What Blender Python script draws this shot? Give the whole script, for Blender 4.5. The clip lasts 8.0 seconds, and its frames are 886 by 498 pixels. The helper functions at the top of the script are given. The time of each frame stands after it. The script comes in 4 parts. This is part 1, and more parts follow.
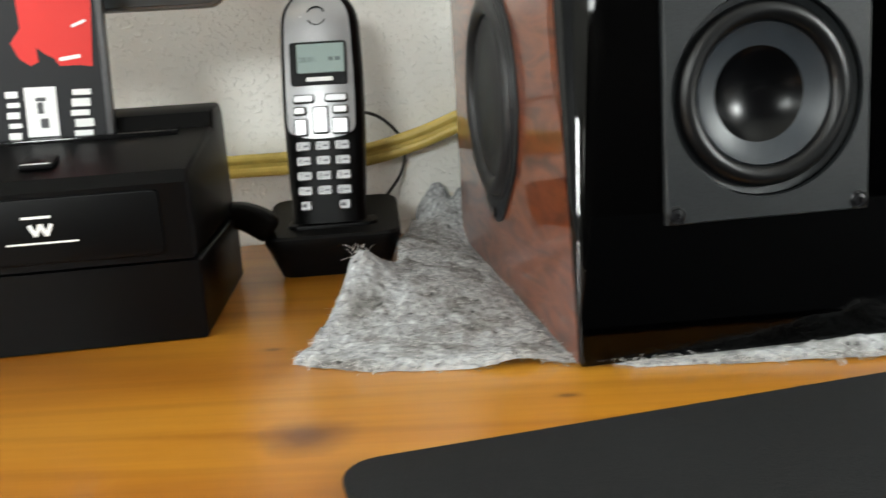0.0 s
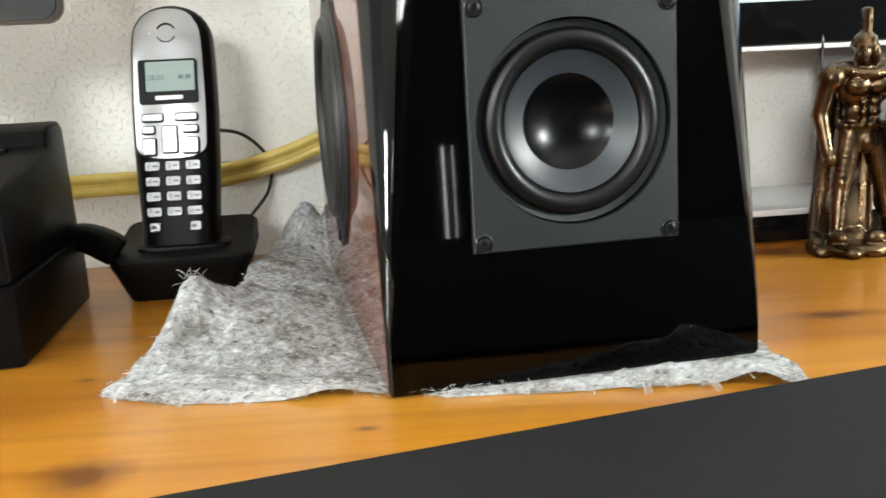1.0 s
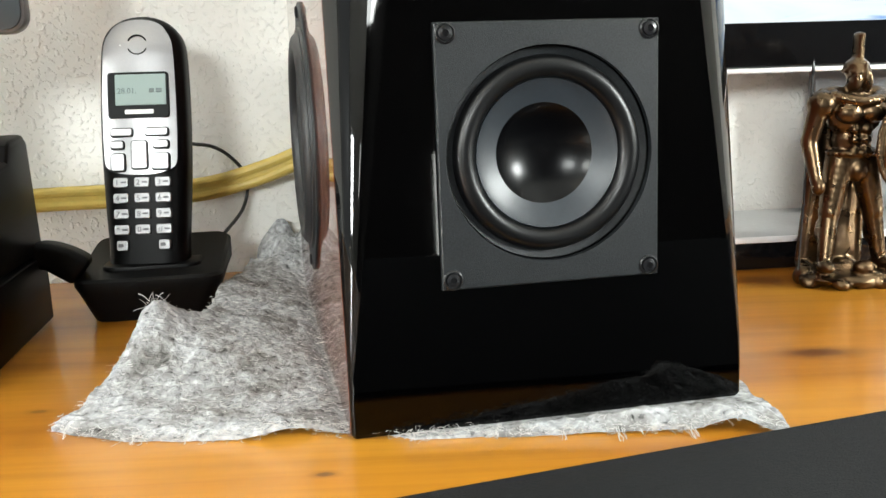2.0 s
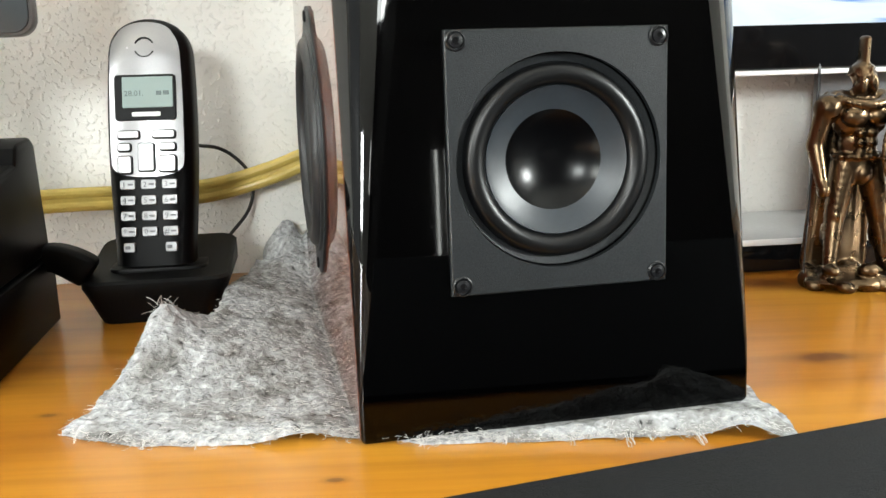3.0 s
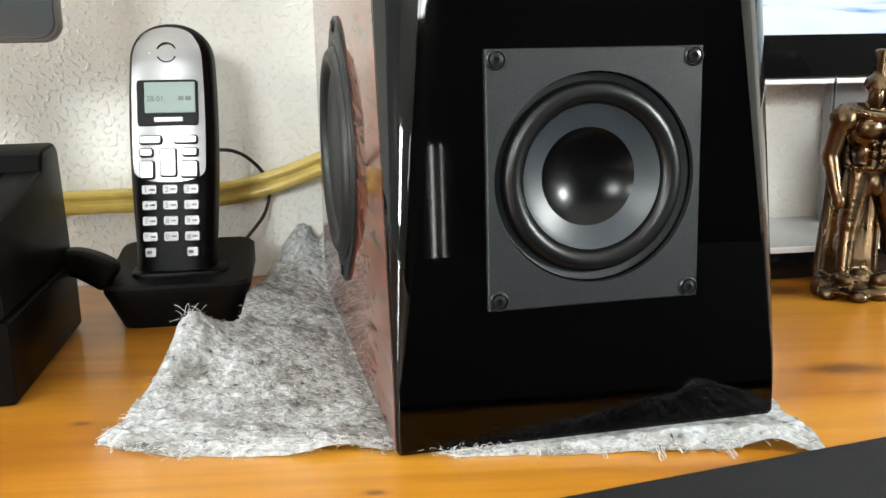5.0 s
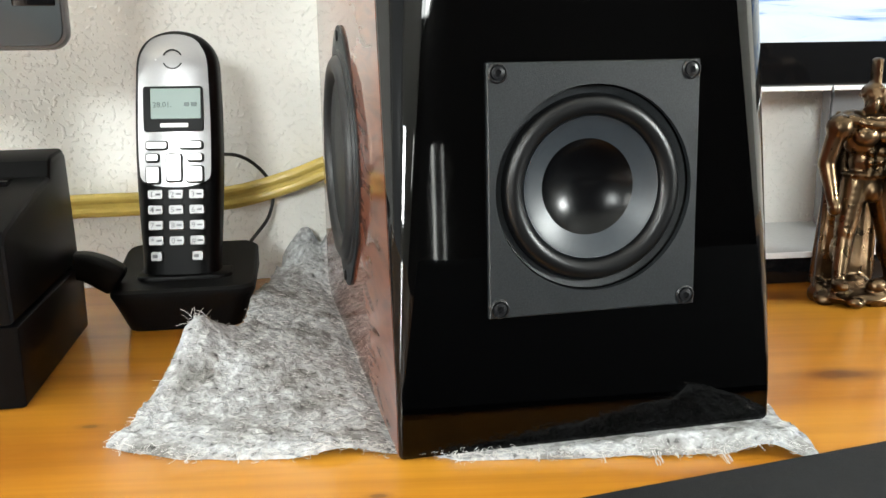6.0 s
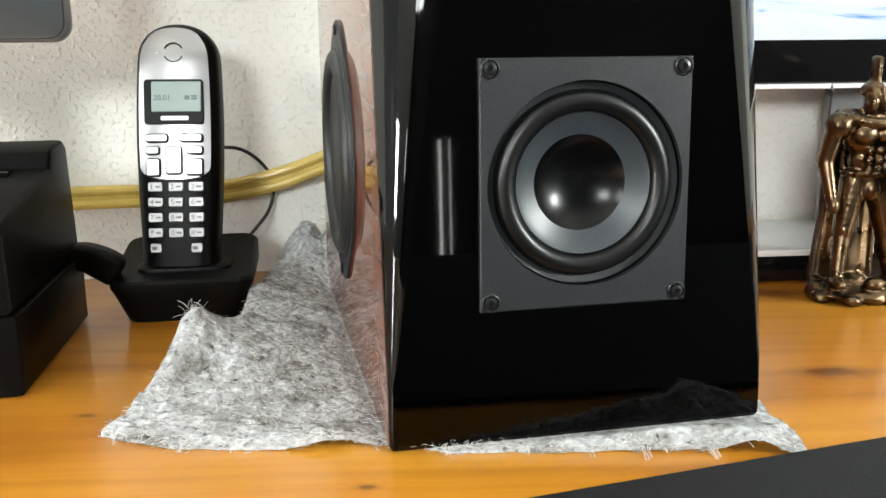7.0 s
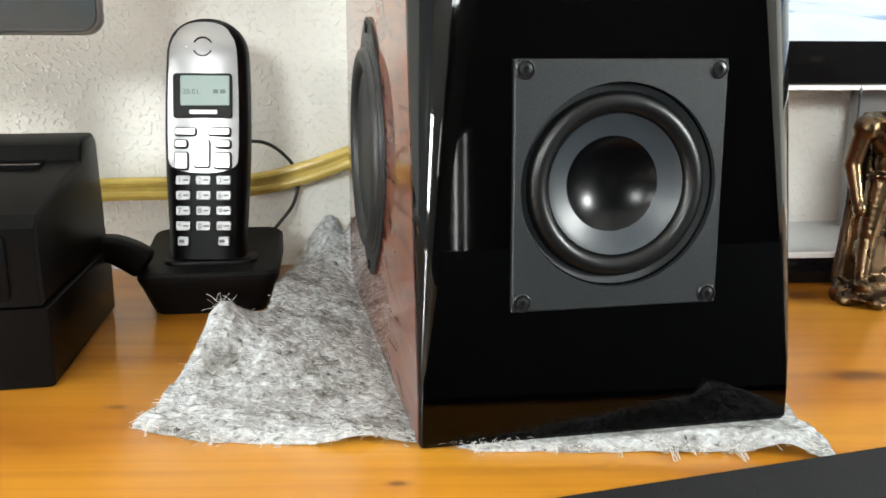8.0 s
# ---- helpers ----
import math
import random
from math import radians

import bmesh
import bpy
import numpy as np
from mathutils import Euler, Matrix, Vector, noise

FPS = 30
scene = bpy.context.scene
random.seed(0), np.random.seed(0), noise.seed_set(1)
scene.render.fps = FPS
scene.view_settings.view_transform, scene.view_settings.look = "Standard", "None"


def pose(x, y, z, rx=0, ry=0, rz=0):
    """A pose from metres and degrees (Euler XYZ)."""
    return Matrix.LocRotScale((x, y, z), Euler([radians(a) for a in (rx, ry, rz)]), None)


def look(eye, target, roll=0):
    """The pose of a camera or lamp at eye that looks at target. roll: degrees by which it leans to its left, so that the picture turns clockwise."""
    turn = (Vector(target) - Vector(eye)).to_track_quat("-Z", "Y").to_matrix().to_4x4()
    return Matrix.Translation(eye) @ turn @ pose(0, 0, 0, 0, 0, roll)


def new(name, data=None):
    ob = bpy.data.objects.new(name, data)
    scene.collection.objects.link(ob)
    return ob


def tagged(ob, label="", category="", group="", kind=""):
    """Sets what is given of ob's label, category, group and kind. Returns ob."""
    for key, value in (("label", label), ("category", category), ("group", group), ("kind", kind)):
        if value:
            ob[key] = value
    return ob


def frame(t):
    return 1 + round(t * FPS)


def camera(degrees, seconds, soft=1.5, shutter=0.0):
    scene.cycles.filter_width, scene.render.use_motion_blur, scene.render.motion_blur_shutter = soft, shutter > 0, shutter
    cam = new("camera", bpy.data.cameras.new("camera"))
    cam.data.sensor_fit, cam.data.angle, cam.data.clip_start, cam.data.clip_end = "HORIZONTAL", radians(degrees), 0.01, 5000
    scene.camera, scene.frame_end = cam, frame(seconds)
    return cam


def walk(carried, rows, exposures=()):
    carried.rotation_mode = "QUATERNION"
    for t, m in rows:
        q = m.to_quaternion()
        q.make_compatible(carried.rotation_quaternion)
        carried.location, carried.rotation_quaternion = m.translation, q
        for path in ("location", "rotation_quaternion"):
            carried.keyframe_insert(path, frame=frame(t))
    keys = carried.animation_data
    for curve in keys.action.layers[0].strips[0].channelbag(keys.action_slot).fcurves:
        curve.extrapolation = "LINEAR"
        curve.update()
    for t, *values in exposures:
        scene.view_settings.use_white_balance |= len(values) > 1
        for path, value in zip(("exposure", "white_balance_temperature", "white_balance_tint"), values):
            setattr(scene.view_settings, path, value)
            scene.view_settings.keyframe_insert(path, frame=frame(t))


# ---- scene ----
cam = camera(52.0, 8.0, shutter=0.5)
PATH = [
    (0, (0.0534, 0.0414, 0.1325), (-0.0046, 1.8363, -0.2677), -3.5),
    (0.5, (0.0874, 0.0442, 0.1334), (0.0837, 1.8418, -0.2585), -3.6),
    (1, (0.1095, 0.0497, 0.1352), (0.161, 1.8483, -0.2512), -2.8),
    (1.5, (0.1205, 0.0552, 0.1398), (0.1996, 1.8529, -0.242), -2.2),
    (2, (0.1205, 0.0681, 0.1435), (0.1849, 1.8667, -0.2374), -1.7),
    (3.5, (0.1132, 0.0672, 0.15), (0.1803, 1.863, -0.2484), -1.5),
    (4, (0.1076, 0.0662, 0.1527), (0.1877, 1.8584, -0.253), -1.5),
    (4.5, (0.1003, 0.0672, 0.1546), (0.1858, 1.8602, -0.2512), -1.2),
    (6, (0.0975, 0.0598, 0.1638), (0.184, 1.851, -0.2466), -0.8),
    (6.5, (0.103, 0.057, 0.1638), (0.1822, 1.8483, -0.2493), -0.7),
    (7, (0.104, 0.057, 0.1638), (0.173, 1.8474, -0.2558), -0.4),
    (7.5, (0.1021, 0.057, 0.1619), (0.1647, 1.8464, -0.2631), -0.6),
    (8, (0.0957, 0.0561, 0.1665), (0.1417, 1.8437, -0.2668), 0.3),
]
EXPOSURES = [(0, -0.74, 6500, 3), (0.5, -0.44, 6500, 3), (1, -0.22, 6500, 3), (1.5, -0.12, 6500, 3), (2, -0.09, 6500, 3), (8, -0.10, 6500, 3)]
walk(cam, [(t, look(eye, target, roll)) for t, eye, target, roll in PATH], EXPOSURES)

# ---- world and lights ----
# z = 0 is the desk top. The back wall stands turned by 7 degrees.
ROOM = pose(0, 0.703, 0, 0, 0, 7)
world = bpy.data.worlds.new("world")
scene.world = world
world.use_nodes = True
sky = world.node_tree.nodes.new("ShaderNodeTexSky")
sky.sky_type, sky.sun_disc = "NISHITA", False
sky.sun_elevation, sky.sun_rotation = radians(35), radians(200)
bg = world.node_tree.nodes["Background"]
world.node_tree.links.new(sky.outputs[0], bg.inputs[0])
bg.inputs[1].default_value = 0.12


def area_lamp(name, m, sx, sy, watts, colour):
    d = bpy.data.lights.new(name, "AREA")
    d.shape, d.size, d.size_y, d.energy, d.color = "RECTANGLE", sx, sy, watts, colour
    ob = new(name, d)
    ob.matrix_world = m
    return ob


# daylight entering by the window, and an added warm fill below the ceiling
DAYLIGHT = (0.97, 0.985, 1.0)
WIN_X, WIN_Z, WIN_W, WIN_H = -2.45, 1.20, 0.80, 0.60
EAST_Y, EAST_Z = -1.50, 0.74
SIDE_X, SIDE_Z, SIDE_W, SIDE_H = -0.75, 0.84, 0.60, 0.44
WEST_Y, WEST_Z, WEST_W, WEST_H = -1.30, 0.22, 0.28, 0.44
area_lamp("window_light", ROOM @ pose(WIN_X, -2.47, WIN_Z, 86, 0, -48), WIN_W, WIN_H, 66, DAYLIGHT)
area_lamp("side_window_light", ROOM @ pose(SIDE_X, -2.47, SIDE_Z, 80, 0, -20), SIDE_W - 0.04, SIDE_H - 0.04, 44, DAYLIGHT)
area_lamp("east_window_light", ROOM @ pose(2.17, EAST_Y, EAST_Z, 84, 0, 66), 0.34, 0.38, 100, DAYLIGHT)
area_lamp("west_window_light", ROOM @ pose(-3.07, WEST_Y, WEST_Z, 90, 0, -71), WEST_W - 0.06, WEST_H - 0.06, 62, DAYLIGHT)
area_lamp("warm_fill_light", ROOM @ pose(-0.9, -1.4, 1.70, 0, 0, 0), 0.5, 0.5, 2.5, (1.0, 0.82, 0.58))


# ---- materials ----
def mat(name, colour, rough=0.5, metal=0.0, coat=0.0, spec=0.5, grain=0.0, grain_scale=300.0, bump=0.0, bump_scale=400.0, stain=0.0, stain_scale=12.0, rough_var=0.0):
    m = bpy.data.materials.new(name)
    m.use_nodes = True
    nt = m.node_tree
    b = nt.nodes["Principled BSDF"]
    b.inputs["Base Color"].default_value = (*colour, 1)
    b.inputs["Roughness"].default_value = rough
    b.inputs["Metallic"].default_value = metal
    b.inputs["Coat Weight"].default_value = coat
    b.inputs["Coat Roughness"].default_value = 0.03
    b.inputs["Specular IOR Level"].default_value = spec
    tc = nt.nodes.new("ShaderNodeTexCoord")

    def noise_node(scale, detail=4.0):
        n = nt.nodes.new("ShaderNodeTexNoise")
        n.inputs["Scale"].default_value, n.inputs["Detail"].default_value = scale, detail
        nt.links.new(tc.outputs["Object"], n.inputs["Vector"])
        return n

    col = None
    for amount, scale in ((grain, grain_scale), (stain, stain_scale)):
        if amount:
            n = noise_node(scale)
            mix = nt.nodes.new("ShaderNodeMix")
            mix.data_type, mix.blend_type = "RGBA", "MULTIPLY"
            mix.inputs[0].default_value = 1.0
            ramp = nt.nodes.new("ShaderNodeMapRange")
            ramp.inputs[1].default_value, ramp.inputs[2].default_value = 0.3, 0.7
            ramp.inputs[3].default_value, ramp.inputs[4].default_value = 1 - amount, 1 + amount
            nt.links.new(n.outputs[0], ramp.inputs[0])
            if col is None:
                mix.inputs[6].default_value = (*colour, 1)
            else:
                nt.links.new(col, mix.inputs[6])
            nt.links.new(ramp.outputs[0], mix.inputs[7])
            col = mix.outputs[2]
    if col is not None:
        nt.links.new(col, b.inputs["Base Color"])
    if rough_var:
        n = noise_node(stain_scale * 3)
        ramp = nt.nodes.new("ShaderNodeMapRange")
        ramp.inputs[1].default_value, ramp.inputs[2].default_value = 0.3, 0.7
        ramp.inputs[3].default_value, ramp.inputs[4].default_value = max(rough - rough_var, 0), rough + rough_var
        nt.links.new(n.outputs[0], ramp.inputs[0])
        nt.links.new(ramp.outputs[0], b.inputs["Roughness"])
    if bump:
        n = noise_node(bump_scale)
        bp = nt.nodes.new("ShaderNodeBump")
        bp.inputs["Strength"].default_value, bp.inputs["Distance"].default_value = bump, 0.001
        nt.links.new(n.outputs[0], bp.inputs["Height"])
        nt.links.new(bp.outputs[0], b.inputs["Normal"])
    return m


def stripes(nt, vec, squeeze, scale, distortion=2.0, detail=5.0):
    """Long noise streaks: coordinates squeezed by three factors."""
    mp = nt.nodes.new("ShaderNodeMapping")
    mp.inputs["Scale"].default_value = squeeze
    n = nt.nodes.new("ShaderNodeTexNoise")
    n.inputs["Scale"].default_value, n.inputs["Distortion"].default_value, n.inputs["Detail"].default_value = scale, distortion, detail
    nt.links.new(vec, mp.inputs["Vector"])
    nt.links.new(mp.outputs[0], n.inputs["Vector"])
    return n


def ramp_node(nt, fac, stops):
    r = nt.nodes.new("ShaderNodeValToRGB")
    els = r.color_ramp.elements
    while len(els) < len(stops):
        els.new(0.5)
    for e, (p, c) in zip(els, stops):
        e.position, e.color = p, (*c, 1)
    nt.links.new(fac, r.inputs[0])
    return r


def pine_material():
    """Varnished knotty pine: streaks along x that bend round the knots."""
    m = bpy.data.materials.new("varnished_pine")
    m.use_nodes = True
    nt = m.node_tree
    b = nt.nodes["Principled BSDF"]
    tc = nt.nodes.new("ShaderNodeTexCoord")
    vec = tc.outputs["Object"]
    broad = stripes(nt, vec, (1.2, 9, 1), 2.2, 0.6, 3)
    fine = stripes(nt, vec, (5, 140, 1), 2.0, 0.3, 4)
    r1 = ramp_node(nt, broad.outputs[0], [(0.30, (0.31, 0.106, 0.008)), (0.5, (0.43, 0.172, 0.014)), (0.72, (0.52, 0.238, 0.024))])
    r2 = ramp_node(nt, fine.outputs[0], [(0.3, (0.90, 0.86, 0.80)), (0.62, (1.03, 1.03, 1.03))])
    mul = nt.nodes.new("ShaderNodeMix")
    mul.data_type, mul.blend_type = "RGBA", "MULTIPLY"
    mul.inputs[0].default_value = 0.8
    nt.links.new(r1.outputs[0], mul.inputs[6])
    nt.links.new(r2.outputs[0], mul.inputs[7])
    mp = nt.nodes.new("ShaderNodeMapping")
    mp.inputs["Scale"].default_value = (0.16, 1.0, 1.0)
    nt.links.new(vec, mp.inputs["Vector"])
    wave = nt.nodes.new("ShaderNodeTexWave")
    wave.bands_direction = "Y"
    wave.inputs["Scale"].default_value, wave.inputs["Distortion"].default_value = 10, 7.0
    wave.inputs["Detail"].default_value, wave.inputs["Detail Scale"].default_value = 1.5, 0.9
    nt.links.new(mp.outputs[0], wave.inputs["Vector"])
    rw = ramp_node(nt, wave.outputs["Fac"], [(0.0, (0.70, 0.60, 0.50)), (0.16, (0.95, 0.93, 0.90)), (0.5, (1, 1, 1))])
    mw = nt.nodes.new("ShaderNodeMix")
    mw.data_type, mw.blend_type = "RGBA", "MULTIPLY"
    mw.inputs[0].default_value = 0.45
    nt.links.new(mul.outputs[2], mw.inputs[6])
    nt.links.new(rw.outputs[0], mw.inputs[7])
    last = mw.outputs[2]
    wob = nt.nodes.new("ShaderNodeTexNoise")
    wob.inputs["Scale"].default_value = 60
    nt.links.new(vec, wob.inputs["Vector"])
    for kx, ky, sx, sy, rim, depth in KNOTS:
        mp = nt.nodes.new("ShaderNodeMapping")
        mp.vector_type = "POINT"
        mp.inputs["Location"].default_value = (-kx / sx, -ky / sy, 0)
        mp.inputs["Scale"].default_value = (1 / sx, 1 / sy, 0)
        ln = nt.nodes.new("ShaderNodeVectorMath")
        ln.operation = "LENGTH"
        nt.links.new(vec, mp.inputs["Vector"])
        nt.links.new(mp.outputs[0], ln.inputs[0])
        ad = nt.nodes.new("ShaderNodeMath")
        ad.operation = "MULTIPLY_ADD"
        ad.inputs[1].default_value = 0.7
        nt.links.new(wob.outputs[0], ad.inputs[0])
        nt.links.new(ln.outputs["Value"], ad.inputs[2])
        core = ramp_node(nt, ad.outputs[0], [(0.0, (depth, depth, depth)), (0.40, (depth * 0.85, depth * 0.85, depth * 0.85)), (0.54, (rim, rim, rim)), (0.9, (0, 0, 0))])
        half = nt.nodes.new("ShaderNodeMath")
        half.operation = "MULTIPLY"
        half.inputs[1].default_value = 0.5
        nt.links.new(ad.outputs[0], half.inputs[0])
        nt.links.new(half.outputs[0], core.inputs[0])
        mx = nt.nodes.new("ShaderNodeMix")
        mx.data_type = "RGBA"
        mx.inputs[7].default_value = (0.10, 0.030, 0.010, 1)
        nt.links.new(core.outputs[0], mx.inputs[0])
        nt.links.new(last, mx.inputs[6])
        last = mx.outputs[2]
    nt.links.new(last, b.inputs["Base Color"])
    b.inputs["Roughness"].default_value = 0.33
    b.inputs["Coat Weight"].default_value = 0.35
    b.inputs["Coat Roughness"].default_value = 0.14
    sm = nt.nodes.new("ShaderNodeTexNoise")
    sm.inputs["Scale"].default_value = 55
    nt.links.new(vec, sm.inputs["Vector"])
    bp = nt.nodes.new("ShaderNodeBump")
    bp.inputs["Strength"].default_value, bp.inputs["Distance"].default_value = 0.12, 0.002
    nt.links.new(sm.outputs[0], bp.inputs["Height"])
    nt.links.new(bp.outputs[0], b.inputs["Normal"])
    nt.links.new(bp.outputs[0], b.inputs["Coat Normal"])
    return m


def rosewood_material():
    m = bpy.data.materials.new("lacquered_rosewood")
    m.use_nodes = True
    nt = m.node_tree
    b = nt.nodes["Principled BSDF"]
    tc = nt.nodes.new("ShaderNodeTexCoord")
    n = stripes(nt, tc.outputs["Object"], (1, 2.2, 9), 7, 1.6, 6)
    r = ramp_node(nt, n.outputs[0], [(0.3, (0.028, 0.008, 0.004)), (0.46, (0.12, 0.030, 0.012)), (0.58, (0.19, 0.052, 0.019)), (0.74, (0.060, 0.016, 0.007))])
    nt.links.new(r.outputs[0], b.inputs["Base Color"])
    b.inputs["Roughness"].default_value = 0.3
    b.inputs["Coat Weight"].default_value = 1.0
    b.inputs["Coat Roughness"].default_value = 0.02
    b.inputs["Specular IOR Level"].default_value = 0.2
    return m


def plaster_material():
    """Off-white wall with knobbly textured paint."""
    m = bpy.data.materials.new("textured_wall_paint")
    m.use_nodes = True
    nt = m.node_tree
    b = nt.nodes["Principled BSDF"]
    b.inputs["Roughness"].default_value = 0.55
    tc = nt.nodes.new("ShaderNodeTexCoord")
    big = nt.nodes.new("ShaderNodeTexNoise")
    big.inputs["Scale"].default_value, big.inputs["Detail"].default_value = 5, 3
    nt.links.new(tc.outputs["Object"], big.inputs["Vector"])
    r = ramp_node(nt, big.outputs[0], [(0.3, (0.82, 0.805, 0.755)), (0.7, (0.88, 0.87, 0.825))])
    nt.links.new(r.outputs[0], b.inputs["Base Color"])
    n1 = nt.nodes.new("ShaderNodeTexNoise")
    n1.inputs["Scale"].default_value, n1.inputs["Detail"].default_value, n1.inputs["Distortion"].default_value = 300, 0.8, 0.0
    nt.links.new(tc.outputs["Object"], n1.inputs["Vector"])
    rr = ramp_node(nt, n1.outputs[0], [(0.54, (0, 0, 0)), (0.66, (0.8, 0.8, 0.8)), (0.78, (1, 1, 1))])
    bp = nt.nodes.new("ShaderNodeBump")
    bp.inputs["Strength"].default_value, bp.inputs["Distance"].default_value = 0.45, 0.0022
    nt.links.new(rr.outputs[0], bp.inputs["Height"])
    nt.links.new(bp.outputs[0], b.inputs["Normal"])
    return m


def felt_material():
    m = bpy.data.materials.new("grey_felt")
    m.use_nodes = True
    nt = m.node_tree
    b = nt.nodes["Principled BSDF"]
    b.inputs["Roughness"].default_value = 0.95
    b.inputs["Specular IOR Level"].default_value = 0.15
    tc = nt.nodes.new("ShaderNodeTexCoord")
    n1 = nt.nodes.new("ShaderNodeTexNoise")
    n1.inputs["Scale"].default_value, n1.inputs["Detail"].default_value, n1.inputs["Distortion"].default_value = 300, 8, 0.4
    nt.links.new(tc.outputs["Object"], n1.inputs["Vector"])
    r1 = ramp_node(nt, n1.outputs[0], [(0.28, (0.06, 0.06, 0.06)), (0.38, (0.30, 0.305, 0.315)), (0.54, (0.40, 0.41, 0.425)), (0.70, (0.58, 0.60, 0.62))])
    n2 = nt.nodes.new("ShaderNodeTexNoise")
    n2.inputs["Scale"].default_value, n2.inputs["Detail"].default_value = 48, 6
    nt.links.new(tc.outputs["Object"], n2.inputs["Vector"])
    r2 = ramp_node(nt, n2.outputs[0], [(0.34, (0.50, 0.48, 0.45)), (0.46, (0.84, 0.83, 0.81)), (0.60, (1.0, 1.0, 1.0))])
    mul = nt.nodes.new("ShaderNodeMix")
    mul.data_type, mul.blend_type = "RGBA", "MULTIPLY"
    mul.inputs[0].default_value = 1.0
    nt.links.new(r1.outputs[0], mul.inputs[6])
    nt.links.new(r2.outputs[0], mul.inputs[7])
    nt.links.new(mul.outputs[2], b.inputs["Base Color"])
    bp = nt.nodes.new("ShaderNodeBump")
    bp.inputs["Strength"].default_value, bp.inputs["Distance"].default_value = 0.9, 0.002
    nt.links.new(n1.outputs[0], bp.inputs["Height"])
    nt.links.new(bp.outputs[0], b.inputs["Normal"])
    return m


def glow(name, colour, strength):
    m = bpy.data.materials.new(name)
    m.use_nodes = True
    b = m.node_tree.nodes["Principled BSDF"]
    b.inputs["Base Color"].default_value = (0.02, 0.02, 0.02, 1)
    b.inputs["Emission Color"].default_value = (*colour, 1)
    b.inputs["Emission Strength"].default_value = strength
    b.inputs["Roughness"].default_value = 0.2
    return m


# knots of the desk top: x, y, half-lengths, darkness of rim and core
KNOTS = [(-0.009, 0.342, 0.0150, 0.0125, 0.50, 0.92), (0.314, 0.475, 0.0200, 0.0085, 0.45, 0.95), (0.340, 0.615, 0.020, 0.014, 0.25, 0.75),
         (-0.041, 0.441, 0.0060, 0.0030, 0.3, 0.9), (0.087, 0.368, 0.0050, 0.0024, 0.3, 0.9), (0.40, 0.40, 0.02, 0.012, 0.3, 0.8)]
PINE = pine_material()
ROSEWOOD = rosewood_material()
PLASTER = plaster_material()
FELT = felt_material()
FIBRE = mat("pale_felt_fibre", (0.48, 0.47, 0.46), 0.8)
LACQUER = mat("black_piano_lacquer", (0.0002, 0.0002, 0.00025), 0.03, spec=0.22)
DRIVER_GREY = mat("dark_grey_driver_plastic", (0.0085, 0.0100, 0.0115), 0.44, spec=0.36, grain=0.7, grain_scale=1500, bump=0.22, bump_scale=2200, stain=0.12, stain_scale=25)
RUBBER = mat("black_rubber", (0.0016, 0.0017, 0.002), 0.36, spec=0.36, stain=0.2, stain_scale=30)
DULL_RUBBER = mat("dull_black_rubber", (0.010, 0.010, 0.011), 0.45, spec=0.35, stain=0.15)
CONE = mat("grey_cone", (0.020, 0.0245, 0.030), 0.40, grain=0.08, grain_scale=500)
CAP = mat("glossy_black_dust_cap", (0.0012, 0.0012, 0.0015), 0.24, spec=0.2, rough_var=0.03)
SCREW = mat("black_screw", (0.006, 0.006, 0.007), 0.3, spec=0.4)
MATT_BLACK = mat("matt_black_plastic", (0.0022, 0.0022, 0.0024), 0.5, spec=0.12, grain=0.2, grain_scale=600, bump=0.15, bump_scale=900)
SATIN_BLACK = mat("satin_black_plastic", (0.0012, 0.0012, 0.0014), 0.40, spec=0.10, grain=0.15, grain_scale=700, stain=0.15, stain_scale=20)
GLOSS_BLACK = mat("gloss_black_plastic", (0.004, 0.004, 0.0045), 0.12, spec=0.4, stain=0.2)
SILVER = mat("silver_painted_plastic", (0.29, 0.29, 0.295), 0.24, metal=0.35, grain=0.04, grain_scale=1500, rough_var=0.04)
KEY_SILVER = mat("silver_key", (0.20, 0.20, 0.205), 0.33, metal=0.3, grain=0.06)
KEY_GREY = mat("grey_key", (0.30, 0.30, 0.31), 0.33, metal=0.2, grain=0.06)
LEGEND = mat("dark_key_legend", (0.05, 0.05, 0.055), 0.5)
LCD = mat("grey_green_lcd", (0.24, 0.31, 0.295), 0.32, spec=0.2)
LCD_INK = mat("lcd_digits", (0.07, 0.10, 0.10), 0.4)
WHITE_PRINT = mat("white_print", (0.8, 0.8, 0.8), 0.5)
YELLOW = mat("yellowed_clear_cable_jacket", (0.58, 0.43, 0.10), 0.48, coat=0.08, grain=0.12, grain_scale=80)
CABLE_BLACK = mat("black_cable", (0.012, 0.012, 0.012), 0.4)
MAT_CLOTH = mat("dark_grey_cloth", (0.0075, 0.008, 0.009), 0.85, spec=0.25, grain=0.35, grain_scale=1100, bump=0.5, bump_scale=1400, stain=0.12, stain_scale=15)
BRONZE = mat("antique_bronze", (0.105, 0.070, 0.040), 0.31, metal=1.0, stain=0.45, stain_scale=45, rough_var=0.08, bump=0.10, bump_scale=250)
# shade put into the unseen south wall's colour, so the lacquer reflects near black
SHADE_PAINT = mat("shade_toned_wall_paint", (0.022, 0.019, 0.017), 0.7, grain=0.03, stain=0.05, stain_scale=2)
PALE_PAINT = mat("pale_grey_wall_paint", (0.62, 0.61, 0.58), 0.7, grain=0.03, stain=0.05, stain_scale=2)
CEIL = mat("white_ceiling_paint", (0.75, 0.74, 0.71), 0.8, stain=0.03, stain_scale=2)
FLOOR_MAT = mat("dark_brown_floor", (0.035, 0.024, 0.017), 0.5, stain=0.2, stain_scale=6)
